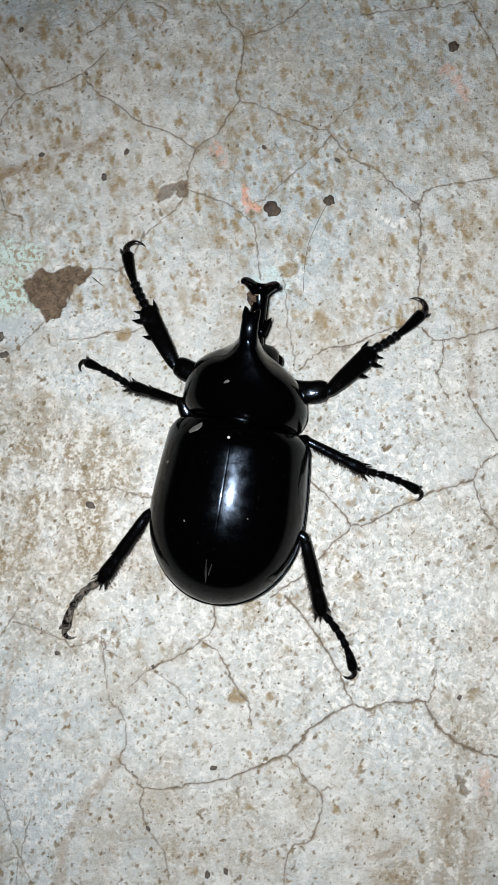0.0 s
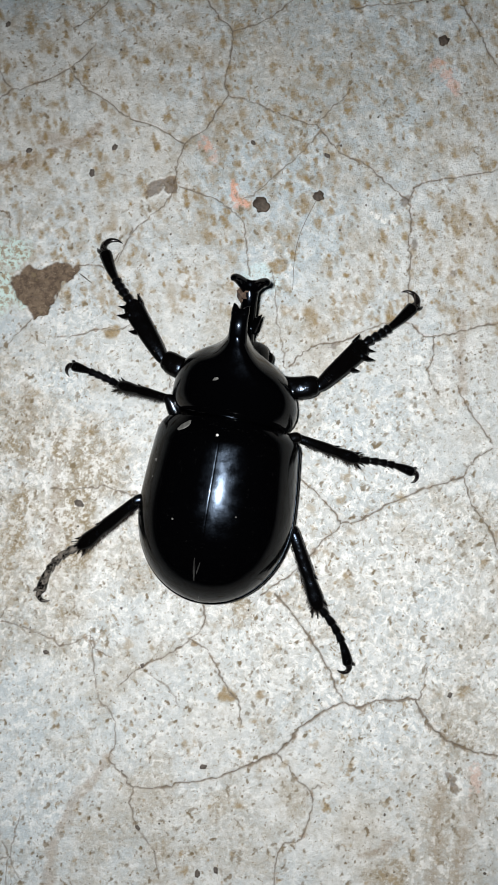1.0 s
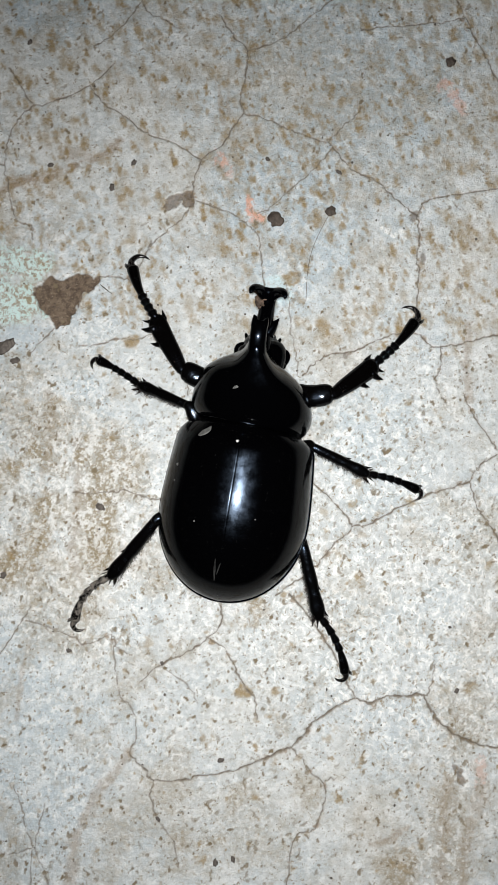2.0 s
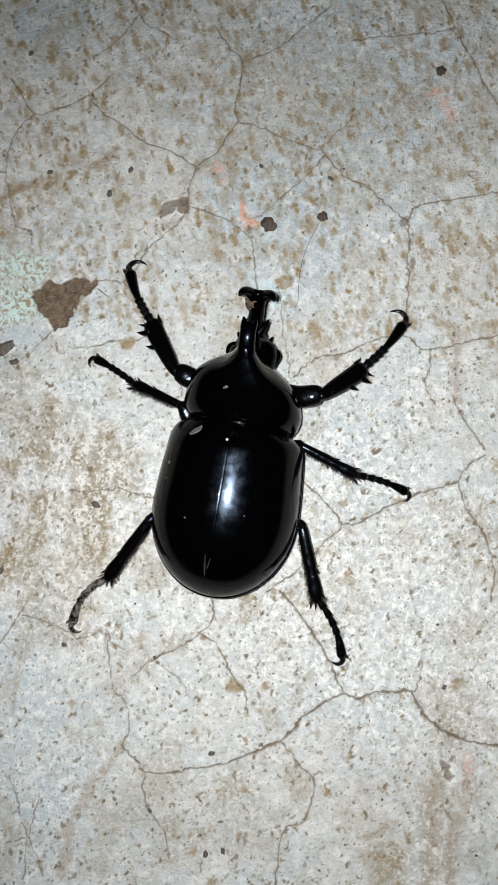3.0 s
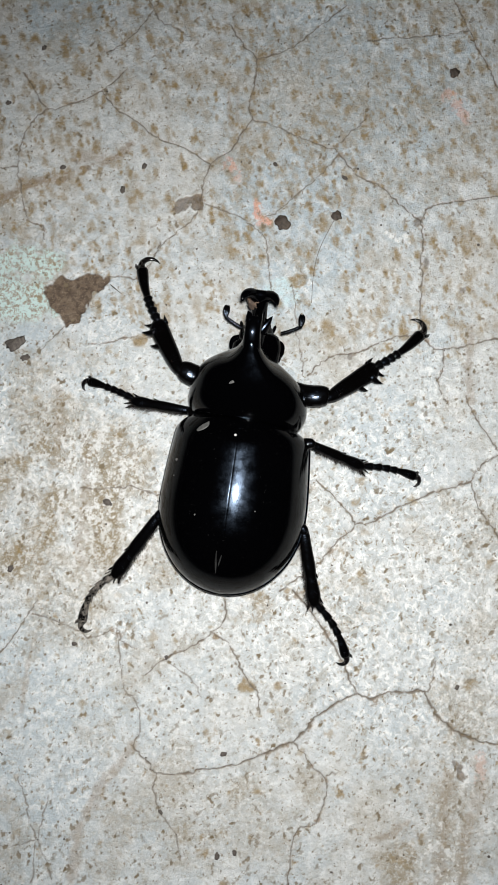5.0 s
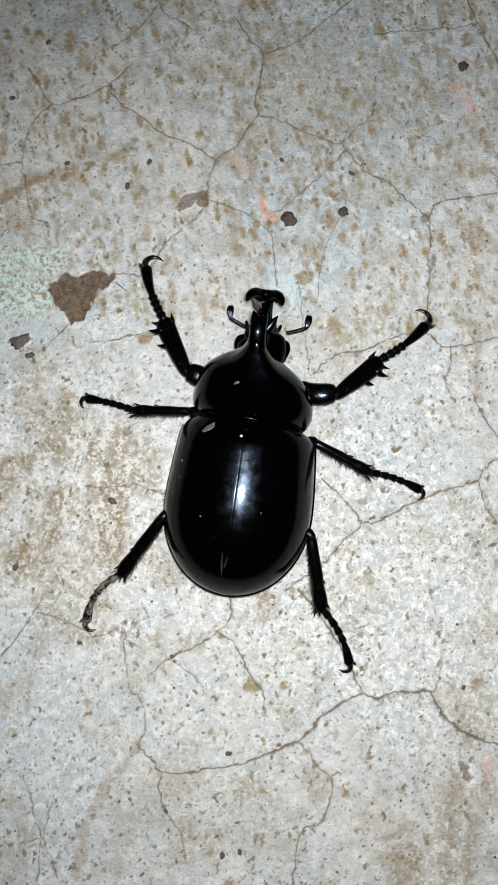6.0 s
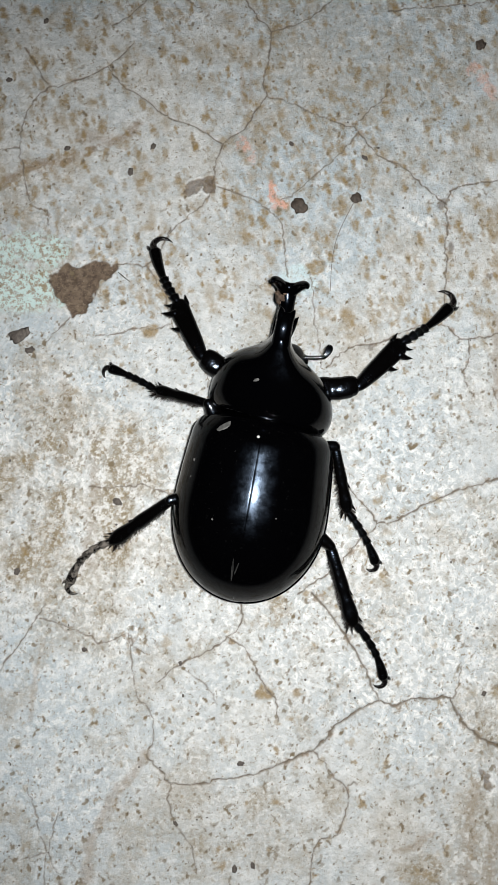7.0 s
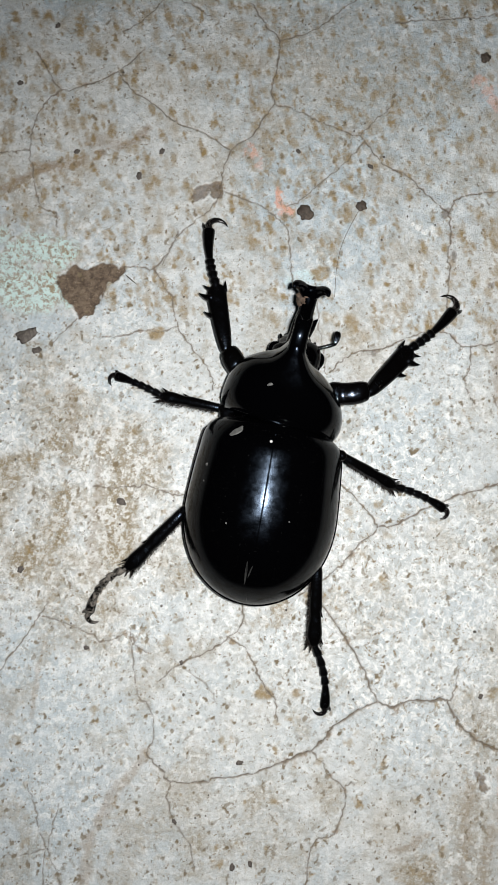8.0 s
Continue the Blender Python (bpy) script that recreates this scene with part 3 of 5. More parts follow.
    for x, y, rx, ry, turn in ((27.4, 2.9, 1.8, 0.7, 0.9), (15, -26.4, 1.1, 0.5, 0.6), (37, -11, 0.9, 0.7, 0.4), (29.4, -6, 0.6, 1.0, 0.1)):
        blot("chip", x, y, rx, ry, turn, 0.65, 0.45, 0.08)

    # cracks: wandering lines, open and dirty
    for width, line in CRACKS_UPPER + CRACKS_LOWER + CRACKS_HAIR:
        pts = glide(line, 9)
        fray = rng.normal(0, 1, (len(pts), 2))
        fray = (fray + 0.6 * np.roll(fray, 1, 0)) * 0.11
        fray[0] = fray[-1] = 0
        pts = [p + q for p, q in zip(pts, fray)]
        phase = rng.uniform(0, 9)
        for i, ((ax, ay), (bx, by)) in enumerate(zip(pts, pts[1:])):
            wide = max(0.11, 0.34 * width) * (0.65 + 1.0 * abs(math.sin(0.47 * i + phase) * math.sin(0.19 * i + 1.7 * phase)))
            r = wide * 3 + 0.4
            w = window(min(ax, bx) - r, max(ax, bx) + r, min(ay, by) - r, max(ay, by) + r)
            if X[w].size == 0:
                continue
            ex, ey = bx - ax, by - ay
            t = np.clip(((X[w] - ax) * ex + (Y[w] - ay) * ey) / (ex * ex + ey * ey + 1e-9), 0, 1)
            d = np.abs(np.hypot(X[w] - ax - t * ex, Y[w] - ay - t * ey) + 0.35 * wide * layered(X[w], Y[w], 0.7, 15, 2))
            core = np.exp(-(d / wide) ** 3)
            masks["crack"][w] = np.maximum(masks["crack"][w], np.minimum(1.0, 0.6 + 1.6 * width) * core)
            halo = 0.5 * min(width, 0.4) * np.exp(-(d / (0.45 + 2.2 * wide)) ** 2)
            masks["band"][w] = np.maximum(masks["band"][w], halo)
            if width > 0.15 and i % 8 == 2 and rng.random() < 0.4:
                blot("band", ax, ay, wide * rng.uniform(2.5, 6.0), wide * rng.uniform(2.0, 4.5), rng.uniform(0, 3), 0.9, 0.6, 0.03)
            Z[w] = np.where(core > 0.05, np.minimum(Z[w], -0.45 * width / 0.4 * core + 0.05), Z[w])

    me = bpy.data.meshes.new("floor")
    n = nx * ny
    me.vertices.add(n)
    me.vertices.foreach_set("co", (np.stack([X, Y, Z], -1) * MM).astype(np.float32).ravel())
    base = (np.arange(ny - 1)[:, None] * nx + np.arange(nx - 1)[None]).ravel()
    quads = np.stack([base, base + 1, base + nx + 1, base + nx], -1).astype(np.int32)
    me.loops.add(quads.size)
    me.loops.foreach_set("vertex_index", quads.ravel())
    me.polygons.add(len(quads))
    me.polygons.foreach_set("loop_start", np.arange(0, quads.size, 4, dtype=np.int32))
    me.polygons.foreach_set("use_smooth", np.ones(len(quads), bool))
    for key, v in masks.items():
        me.attributes.new(key, "FLOAT", "POINT").data.foreach_set("value", np.clip(v, 0, 1).astype(np.float32).ravel())
    me.materials.append(FLOOR)
    me.update(calc_edges=True)
    return tagged(new("floor", me), "pale worn cement floor with brown stains, cracks and flaked patches", "floor", kind="structure")


build_floor()


# ---------------------------------------------------------------- beetle
beetle = tagged(new("beetle"), "large glossy black rhinoceros beetle with forked horn on cement", "beetle")
SECTION = 2.04


def wing_width(y, side=-1):
    if y < -2:
        w = 13.35 * max(1 - ((-2 - y) / 16.0) ** 2.1, 0) ** 0.5
    else:
        w = 13.35 - 1.35 * ((y + 2) / 15.5) ** 1.5
    if y > 10.0:
        w *= math.sqrt(1 - (0.5 if side < 0 else 0.9) * ((y - 10.0) / 4.3) ** 2)
    return w


def wing_edge(y):
    return 7.2 + 0.8 * ((y - 2) / 18) ** 2


def wing_top(y):
    return 7.6 + 12.4 * max(1 - abs((y - 4.2) / 22.4) ** 3.1, 0) ** 0.62 - 2.0 * float(soft(y, 8.0, 13.2)) - 1.2 * float(soft(y, 12.2, 13.0))


def wing_height(x, y):
    """The wing case's surface over a place."""
    w, low, top = max(wing_width(y), 1e-3), wing_edge(y), wing_top(y)
    return low + max(top - low, 0) * max(1 - (abs(x) / w) ** SECTION, 0) ** (1 / SECTION)


def wing_case(side):
    """One half of the back, with the seam's groove and a beaded edge."""
    bm = bmesh.new()
    ys = list(np.linspace(13.0, 11.0, 9)) + list(np.linspace(10.5, -14, 40)) + [-14 - 4 * math.sin(a) for a in np.linspace(0.08, math.pi / 2 - 0.06, 16)]
    us = [0, 0.0012, 0.003, 0.006, 0.012, 0.025, 0.045] + list(np.linspace(0.07, 1, 34))
    grid = []
    for y in ys:
        w, low, top = wing_width(y, side), wing_edge(y), wing_top(y)
        row = []
        for u in us:
            a = u * math.pi / 2
            x = w * math.sin(a) ** (2 / SECTION)
            z = low + max(top - low, 0) * math.cos(a) ** (2 / SECTION)
            z -= 0.02 * math.exp(-(x / 0.07) ** 2)
            z -= 0.10 * math.exp(-((u - 0.90) / 0.035) ** 2)
            row.append((side * (x + 0.006), y, z))
        row.append((side * w * 0.975, y, low - 0.7))
        row.append((side * w * 0.90, y, low - 1.0))
        grid.append([bm.verts.new(p) for p in row])
    for a, b in zip(grid, grid[1:]):
        for i in range(len(a) - 1):
            bm.faces.new((a[i], a[i + 1], b[i + 1], b[i]))
    ob = part("wing_case", bm, SHELL, beetle)
    bm = bmesh.new()
    edge = [(side * wing_width(y, side), y, wing_edge(y) - 0.1, 0.33, 0.36) for y in [*np.linspace(11.5, -14, 36), *(-14 - 3.97 * math.sin(a) for a in np.linspace(0.1, math.pi / 2, 14))]]
    edge.append((0.0, -18.0, wing_edge(-18) - 0.1, 0.3, 0.36))
    tube(bm, edge, 1, 8)
    part("edge_bead", bm, SHELL, ob)
    return ob


wings = {s: wing_case(s) for s in (-1, 1)}
LEANING = [(0, -4.2), (4.0, -4.2), (5.8, -3.2), (6.6, -3.2), (7.0, -2.4), (8.0, -1.4)]


def leaning(angle):
    """The hind body's lean to the beetle's left, about its lower edge."""
    return at(0, 0, 7.2) @ pose(0, 0, 0, 0, angle, -0.6) @ at(0, 0, -7.2)


bm = bmesh.new()
rows = []
for y in np.linspace(14, -17.2, 30):
    w, low = max(wing_width(y) * 0.95, 0.5), wing_edge(y)
    deep = 2.2 + 3.8 * abs((y + 2) / 17) ** 2.5
    rows.append([(w * math.sin(a) * 1.0, y, low - 0.4 - (low - deep) * (math.cos(a) * 0.5 + 0.5) ** 0.6 if abs(a) < math.pi else low - 0.4) for a in np.linspace(-math.pi, math.pi, 25)[:-1]])
rings_to_mesh(bm, rows)
abdomen = part("abdomen", bm, LEG, beetle)

bm = bmesh.new()
tube(bm, [(0.1, y, wing_top(y) - h + d, w, h) for y, w, h, d in ((12.4, 1.4, 0.5, -0.03), (11.8, 1.2, 0.4, 0.0), (11.0, 0.7, 0.25, 0.015), (10.5, 0.2, 0.1, 0.0))], 4, 14)
scutellum = part("scutellum", bm, SHELL, beetle)


def surface_patch(name, outline, lift, material, label):
    """A thin smear lying on the wing cases: a fan of rings over an outline given as centre, radii and turn."""
    cx, cy, rx, ry, turn, seed = outline
    bm = bmesh.new()
    rings = []
    for k in (1.0, 0.92, 0.6, 0.3, 0.05):
        ring = []
        for i in range(28):
            a = i * 2 * math.pi / 28
            r = k * (1 + 0.28 * noise.noise((math.cos(a) * 1.6 + seed, math.sin(a) * 1.6, seed)))
            u, v = rx * r * math.cos(a), ry * r * math.sin(a)
            x, y = cx + u * math.cos(turn) - v * math.sin(turn), cy + u * math.sin(turn) + v * math.cos(turn)
            ring.append((x, y, wing_height(x, y) + (lift if k < 1 else -0.03)))
        rings.append(ring)
    rings_to_mesh(bm, rings)
    return part(name, bm, material, wings[-1 if cx < 0 else 1], label)


surface_patch("smear", (-6.3, 10.3, 1.45, 0.52, 0.72, 3), 0.03, SMEAR, "dull grey scuffed smear")
surface_patch("smear", (-0.85, -12.3, 0.20, 1.8, 0.05, 5), 0.012, FAINT, "faint grey scratch")
surface_patch("smear", (-0.22, -12.0, 0.12, 1.1, -0.22, 8), 0.012, FAINT, "faint grey scratch")
for x, y, r in ((-5.4, -4.9, 0.2), (4.6, -3.0, 0.17), (-10.3, 4.2, 0.33), (-10.4, 1.4, 0.15)):
    bm = bmesh.new()
    blob(bm, (x, y, wing_height(x, y)), (r, r, 0.12), r * 50, 0.2, 1)
    part("dust_speck", bm, SMEAR, wings[-1 if x < 0 else 1], "pale dust speck")


# a highlight by the seam, made as a small pale-coloured bump
bm = bmesh.new()
blob(bm, (-0.45, 9.3, wing_height(0.45, 9.3)), (0.26, 0.26, 0.2), 4, 0.05, 2)
part("seam_glint", bm, GLINT, wings[-1], "tiny glint beside the seam, painted as a pale dot")

# front shield with its forked horn; modelled round the joint at y = 13
SHIELD_Y = 13.0
SHIELD = ((12.7, 7.4), (12.9, 8.8), (13.5, 9.9), (14.7, 10.7), (16.2, 11.0), (18.2, 10.8), (20.2, 10.1), (22.0, 8.9), (23.6, 6.9), (24.9, 4.5), (26.0, 2.7), (27.0, 1.7))


def ridge_top(y):
    """The back's middle line, which climbs all the way into the horn."""
    return 16.2 + 0.75 * (y - 12.6) - 0.0189 * (y - 12.6) ** 2 + 0.1 * max(y - 23, 0) - 0.55 * (math.sqrt(max(y - 26.5, 0) ** 2 + 4) - 2)


def shield_top(y):
    """The dome beside the middle line, which drops steeply to the neck in front."""
    return ridge_top(y) - 10.5 * float(soft(y, 17.5, 29.0))


def ridge_rise(x, y):
    """How far the middle ridge stands over the dome beside it."""
    rise = (ridge_top(y) - shield_top(y)) * (1 - 0.05 * float(soft(y, 24, 26)))
    waist = 1.45 + 3.3 * (1 - float(soft(y, 18.5, 27.8)))
    return rise * (0.72 * math.exp(-abs(x / waist) ** 3) + 0.28 * math.exp(-(x / (waist * 2.0)) ** 2))


bm = bmesh.new()
rows = []
for y, w in glide(SHIELD, 5):
    low, top = 8.4 + 0.10 * (y - 13), shield_top(y)
    lean = -1.5 * float(soft(y, 16, 27))
    ring = []
    for i in range(73):
        a = (i / 72 - 0.5) * math.pi
        x = w * math.copysign(abs(math.sin(a)) ** (2 / 2.2), a)
        z = low + (top - low) * math.cos(a) ** (2 / 2.2)
        z += ridge_rise(x, y)
        ring.append((x + lean, y - SHIELD_Y, z))
    ring += [(w * 0.93 * k, y - SHIELD_Y, low - 0.8 - 0.5 * (1 - abs(k))) for k in (0.98, 0.5, -0.5, -0.98)]
    rows.append(ring)
rings_to_mesh(bm, rows)
shield = part("front_shield", bm, PRONOTUM, beetle, "smooth glossy black shield behind the head")
shield.location = (0, SHIELD_Y * MM, 0)

bm = bmesh.new()
tube(bm, [(x, y - SHIELD_Y, ridge_top(y) - h - max(26.2 - y, 0) * 0.2, w, h) for x, y, w, h in ((-0.5, 20.0, 1.7, 1.9), (-0.8, 22.0, 1.7, 1.6), (-1.2, 24.2, 1.6, 1.4), (-1.5, 26.4, 1.42, 1.2), (-1.65, 28.2, 1.38, 1.0), (-1.72, 29.2, 1.36, 0.7))], 6, 28, 0.8)
for s in (-1, 1):
    tube(bm, [(-1.68 + s * 0.62, 28.2 - SHIELD_Y, ridge_top(28.2) - 0.75, 0.82, 0.7), (-1.72 + s * 0.92, 29.3 - SHIELD_Y, ridge_top(29.3) - 0.6, 0.52, 0.5), (-1.74 + s * 1.2, 29.95 - SHIELD_Y, ridge_top(29.95) - 0.45, 0.12, 0.12)], 4, 10)
part("shield_horn", bm, PRONOTUM, shield, "short stout horn with a notched tip")

bm = bmesh.new()
tube(bm, [(x, 12.95 - SHIELD_Y, ridge_top(12.95) - 0.07 * x * x - 0.1, 0.34, 0.34) for x in (-1.5, -0.9, -0.3, 0.3, 0.9, 1.5)], 4, 10)
part("rear_rim", bm, PRONOTUM, shield)

bm = bmesh.new()
z = 9.0 + (shield_top(18.1) - 9.0) * (1 - (2.9 / 10.8) ** 2.2) ** (1 / 2.2) + ridge_rise(-2.9, 18.1)
tube(bm, [(-3.75, 17.75 - SHIELD_Y, z - 0.2, 0.1, 0.08), (-3.4, 18.0 - SHIELD_Y, z - 0.02, 0.26, 0.1), (-3.0, 18.3 - SHIELD_Y, z, 0.22, 0.1), (-2.75, 18.6 - SHIELD_Y, z - 0.1, 0.08, 0.06)], 4, 10)
part("scuff", bm, SMEAR, shield, "small pale scuff")

bm = bmesh.new()
tube(bm, [(0, 12.0 - SHIELD_Y, 8, 7.0, 3.5), (0, 16 - SHIELD_Y, 7.4, 9.2, 4.6), (0, 21 - SHIELD_Y, 7.6, 7.2, 4.2), (0, 25 - SHIELD_Y, 9, 4.0, 2.6)], 5, 20)
part("chest", bm, LEG, shield)

# head, modelled round its joint
HEAD = (0.2, 25.0, 10.5)
bm = bmesh.new()
tube(bm, [(0, -2.5, 0, 4.2, 3.2), (0, -0.8, 0, 4.5, 3.0), (0.2, 0.8, 0, 4.5, 2.7), (0.3, 2.6, -0.2, 4.4, 2.3), (0, 4.0, -0.9, 3.5, 1.7), (0, 6.0, -1.7, 2.9, 0.9), (0, 6.9, -1.9, 2.3, 0.4)], 5, 24, 0.8)
for s in (-1, 1):
    tube(bm, [(0.3 + s * 3.2, 0.4, 0.1, 0.9, 0.9), (0.3 + s * 4.2, 1.4, -0.1, 0.75, 0.45), (0.3 + s * 4.6, 2.5, -0.25, 0.55, 0.32), (0.3 + s * 4.3, 3.4, -0.3, 0.5, 0.32), (0.3 + s * 3.3, 3.9, -0.4, 0.4, 0.3)], 4, 12)
head = part("head", bm, SHELL, beetle)

bm = bmesh.new()
tube(bm, [(-0.2, 2.4, 1.2, 2.1, 2.0), (-0.2, 4.4, 3.4, 1.7, 1.6), (-0.1, 6.2, 6.2, 1.45, 1.25), (-0.1, 7.4, 8.3, 1.35, 1.1), (-0.2, 8.5, 9.8, 1.5, 0.8)], 6, 16)
for s in (-1, 1):
    tube(bm, [(-0.25, 8.2, 9.2, 1.0, 0.9), (-0.25 + s * 0.8, 8.5, 10.1, 1.05, 0.9), (-0.25 + s * 1.6, 8.55, 11.0, 0.98, 0.85), (-0.25 + s * 2.3, 8.1, 12.0, 0.82, 0.75), (-0.25 + s * 2.75, 7.3, 12.8, 0.6, 0.55), (-0.25 + s * 2.95, 6.5, 13.2, 0.26, 0.26)], 5, 12)
tube(bm, [(-1.95, 8.55, 10.9, 0.7, 0.7), (-1.1, 8.75, 10.5, 0.8, 0.8), (-0.25, 8.8, 10.3, 0.8, 0.8), (0.6, 8.75, 10.5, 0.8, 0.8), (1.45, 8.55, 10.9, 0.7, 0.7)], 4, 12)
for s in (-1, 1):
    spike(bm, (-0.25 + s * 0.9, 4.2, 4.2), (-0.25 + (2.6 if s > 0 else -1.3), 6.6, 6.0), 1.3 if s > 0 else 0.8)
horn = part("head_horn", bm, SHELL, head, "long curved horn forked at the tip")

bm = bmesh.new()
for k, (x, y, z, r) in enumerate(((-1.5, 7.7, 9.0, 0.75), (-1.4, 7.1, 8.3, 0.45), (-1.0, 7.3, 9.2, 0.55), (-1.8, 8.1, 9.1, 0.5), (-1.7, 7.2, 8.5, 0.4), (-0.8, 8.0, 9.8, 0.5))):
    blob(bm, (x, y, z), (r, r * 1.15, r * 0.9), k + 2, 0.7, 3)
part("mud_lump", bm, MUD, head, "brown dried mud stuck below the fork")
for s in (-1, 1):
    bm = bmesh.new()
    blob(bm, (0.3 + s * 4.05, 0.5, 0.1), (0.6, 0.75, 0.6), 1, 0.02, 3)
    part("eye", bm, PRONOTUM, head, "round glossy black eye")
    bm = bmesh.new()
    spike(bm, (s * 1.6, 6.2, -2.2), (s * 2.1, 7.9, -2.6), 0.55, (s * 0.3, 0, 0))
    part("mandible", bm, LEG, head)
    bm = bmesh.new()
    tube(bm, [(s * 2.2, 5.2, -2.4, 0.3, 0.3), (s * 2.9, 6.3, -2.9, 0.34, 0.34), (s * 3.2, 7.2, -3.0, 0.3, 0.3), (s * 3.3, 7.6, -3.1, 0.08, 0.08)], 3, 8)
    part("palp", bm, LEG, head)


def feeler(side):
    """An elbowed antenna: beaded stalk and a folded club."""
    bm = bmesh.new()
    stalk = []
    for k in range(15):
        f = k / 14
        r = 0.35 + 0.05 * math.sin(f * 40)
        stalk.append((side * 3.6 * f, 0.9 * f + 0.5 * f * f, 0.2 * f, r, r))
    tube(bm, stalk, 2, 8)
    ob = part("antenna", bm, LEG, beetle)
    bm = bmesh.new()
    for k, dx in enumerate((-0.17, 0.0, 0.17)):
        tube(bm, [(side * (3.55 + dx * 0.4), 1.2, 0.2, 0.2, 0.4), (side * 3.75 + dx * 1.6, 2.3, 0.3, 0.33, 0.55), (side * 3.8 + dx * 1.9, 3.2, 0.35, 0.30, 0.5), (side * 3.72 + dx * 1.4, 3.75, 0.35, 0.08, 0.15)], 3, 8)
    part("club", bm, LEG, ob, "three-leaved black club")
    return ob


antennae = {"L": feeler(-1), "R": feeler(1)}


# legs: each bone is modelled from its upper joint along +y
def femur(side, length, w, h, knee=0.8):
    bm = bmesh.new()
    tube(bm, [(0, 0, 0, w * 0.7, h * 0.8), (0, length * 0.3, 0.1, w * 1.12, h), (side * 0.05, length * 0.5, 0.02, w * 1.05, h * 0.9), (side * 0.1, length * 0.72, 0.12, w * 1.04, h * 0.98), (-side * 0.1, length * 0.93, 0, w * knee, h * 0.9), (0, length + 0.35, -0.05, w * knee * 0.8, h * 0.7), (0, length + 0.8, -0.1, w * 0.3, h * 0.35)], 5, 16, 0.86)
    return part("femur", bm, LEG, beetle)


def digging_tibia(side, length):
    """Broad fore shin with three outer teeth and an inner spur."""
    bm = bmesh.new()
    tube(bm, [(0, -0.7, 0, 0.6, 0.6), (0, 0.5, 0, 1.1, 0.9), (side * 0.05, length * 0.25, 0.1, 1.45, 0.95), (side * 0.15, length * 0.5, 0.1, 1.65, 0.9), (side * 0.2, length * 0.8, 0, 1.8, 0.75), (side * 0.05, length * 0.94, 0, 1.65, 0.6), (0, length + 0.2, 0, 0.9, 0.4)], 5, 16)
    ob = part("tibia", bm, LEG, beetle)
    for y, x, reach, r in ((0.58, 1.55, 1.7, 0.75), (0.86, 1.6, 2.2, 0.85), (1.0, 1.2, 1.5, 0.5)):
        bm = bmesh.new()
        spike(bm, (side * (x - 0.6), length * y - 0.5, 0), (side * (x + reach * 0.85), length * y + reach * 0.42, -0.25), r, (side * 0.1, -0.25, 0))
        part("tooth", bm, LEG, ob)
    bm = bmesh.new()
    spike(bm, (-side * 1.35, length * 0.9, 0), (-side * 1.75, length * 0.92 + 1.9, -0.2), 0.5)
    part("spur", bm, LEG, ob)
    for k in range(3):
        bm = bmesh.new()
        spike(bm, (side * (0.5 - 0.5 * k), length * 0.1 + 0.2 * k, 0.7), (side * (0.6 - 0.5 * k), length * 0.1 + 0.8 + 0.2 * k, 0.95), 0.16, seg=5)
        part("bristle", bm, BRISTLE, ob)
    return ob


def walking_tibia(side, length, w, hairy):
    """Slim shin: flared end with spurs, mid-length thorns and a fringe of bristles on the inner side."""
    bm = bmesh.new()
    tube(bm, [(0, -0.6, 0, 0.5, 0.5), (0, 0.5, 0, w * 0.76, 0.7), (0, length * 0.25, 0.05, w * 0.86, 0.8), (0, length * 0.5, 0.05, w * 0.98, 0.8), (0, length * 0.62, 0.05, w * 0.88, 0.78), (0, length * 0.88, 0, w * 1.12, 0.75), (0, length + 0.2, 0, w * 0.6, 0.5)], 5, 14)
    ob = part("tibia", bm, LEG, beetle)
    for x, y, dx, dy, r in ((side * w * 0.7, length * 0.60, side * 0.55, 0.8, 0.3), (side * w * 0.8, length * 0.93, side * 0.7, 1.1, 0.3), (-side * w * 0.7, length * 0.96, -side * 0.8, 1.7, 0.3), (-side * w * 0.2, length * 0.98, -side * 0.5, 1.9, 0.26), (side * w * 0.35, length * 0.98, side * 0.25, 1.3, 0.22)):
        bm = bmesh.new()
        spike(bm, (x, y - 0.3, 0), (x + dx, y + dy, -0.2), r, seg=6)
        part("spur", bm, LEG, ob)
    bm = bmesh.new()
    dice = random.Random(int(length * 100) + side)
    for k in range(int(210 * hairy)):
        f = dice.uniform(0.12, 1.0)
        reach = dice.uniform(0.4, 1.15) * (0.45 + 0.7 * f)
        x0 = -side * w * dice.uniform(0.45, 0.9)
        y0, z0 = f * length, dice.uniform(-0.5, 0.3)
        spike(bm, (x0, y0, z0), (x0 - side * reach * dice.uniform(0.5, 1.0), y0 + reach * dice.uniform(0.3, 0.9), z0 - dice.uniform(0, 0.3)), 0.045, seg=4)
    for k in range(26):
        a, z = dice.uniform(-0.9, 0.9), dice.uniform(0.2, 0.4)
        y0 = dice.uniform(0.93, 1.0) * length
        spike(bm, (a * w, y0, z), (a * w * 1.5, y0 + dice.uniform(0.5, 1.1), z - 0.1), 0.06, seg=4)
    part("bristle_fringe", bm, BRISTLE, ob, "fringe of dark brown bristles")
    return ob


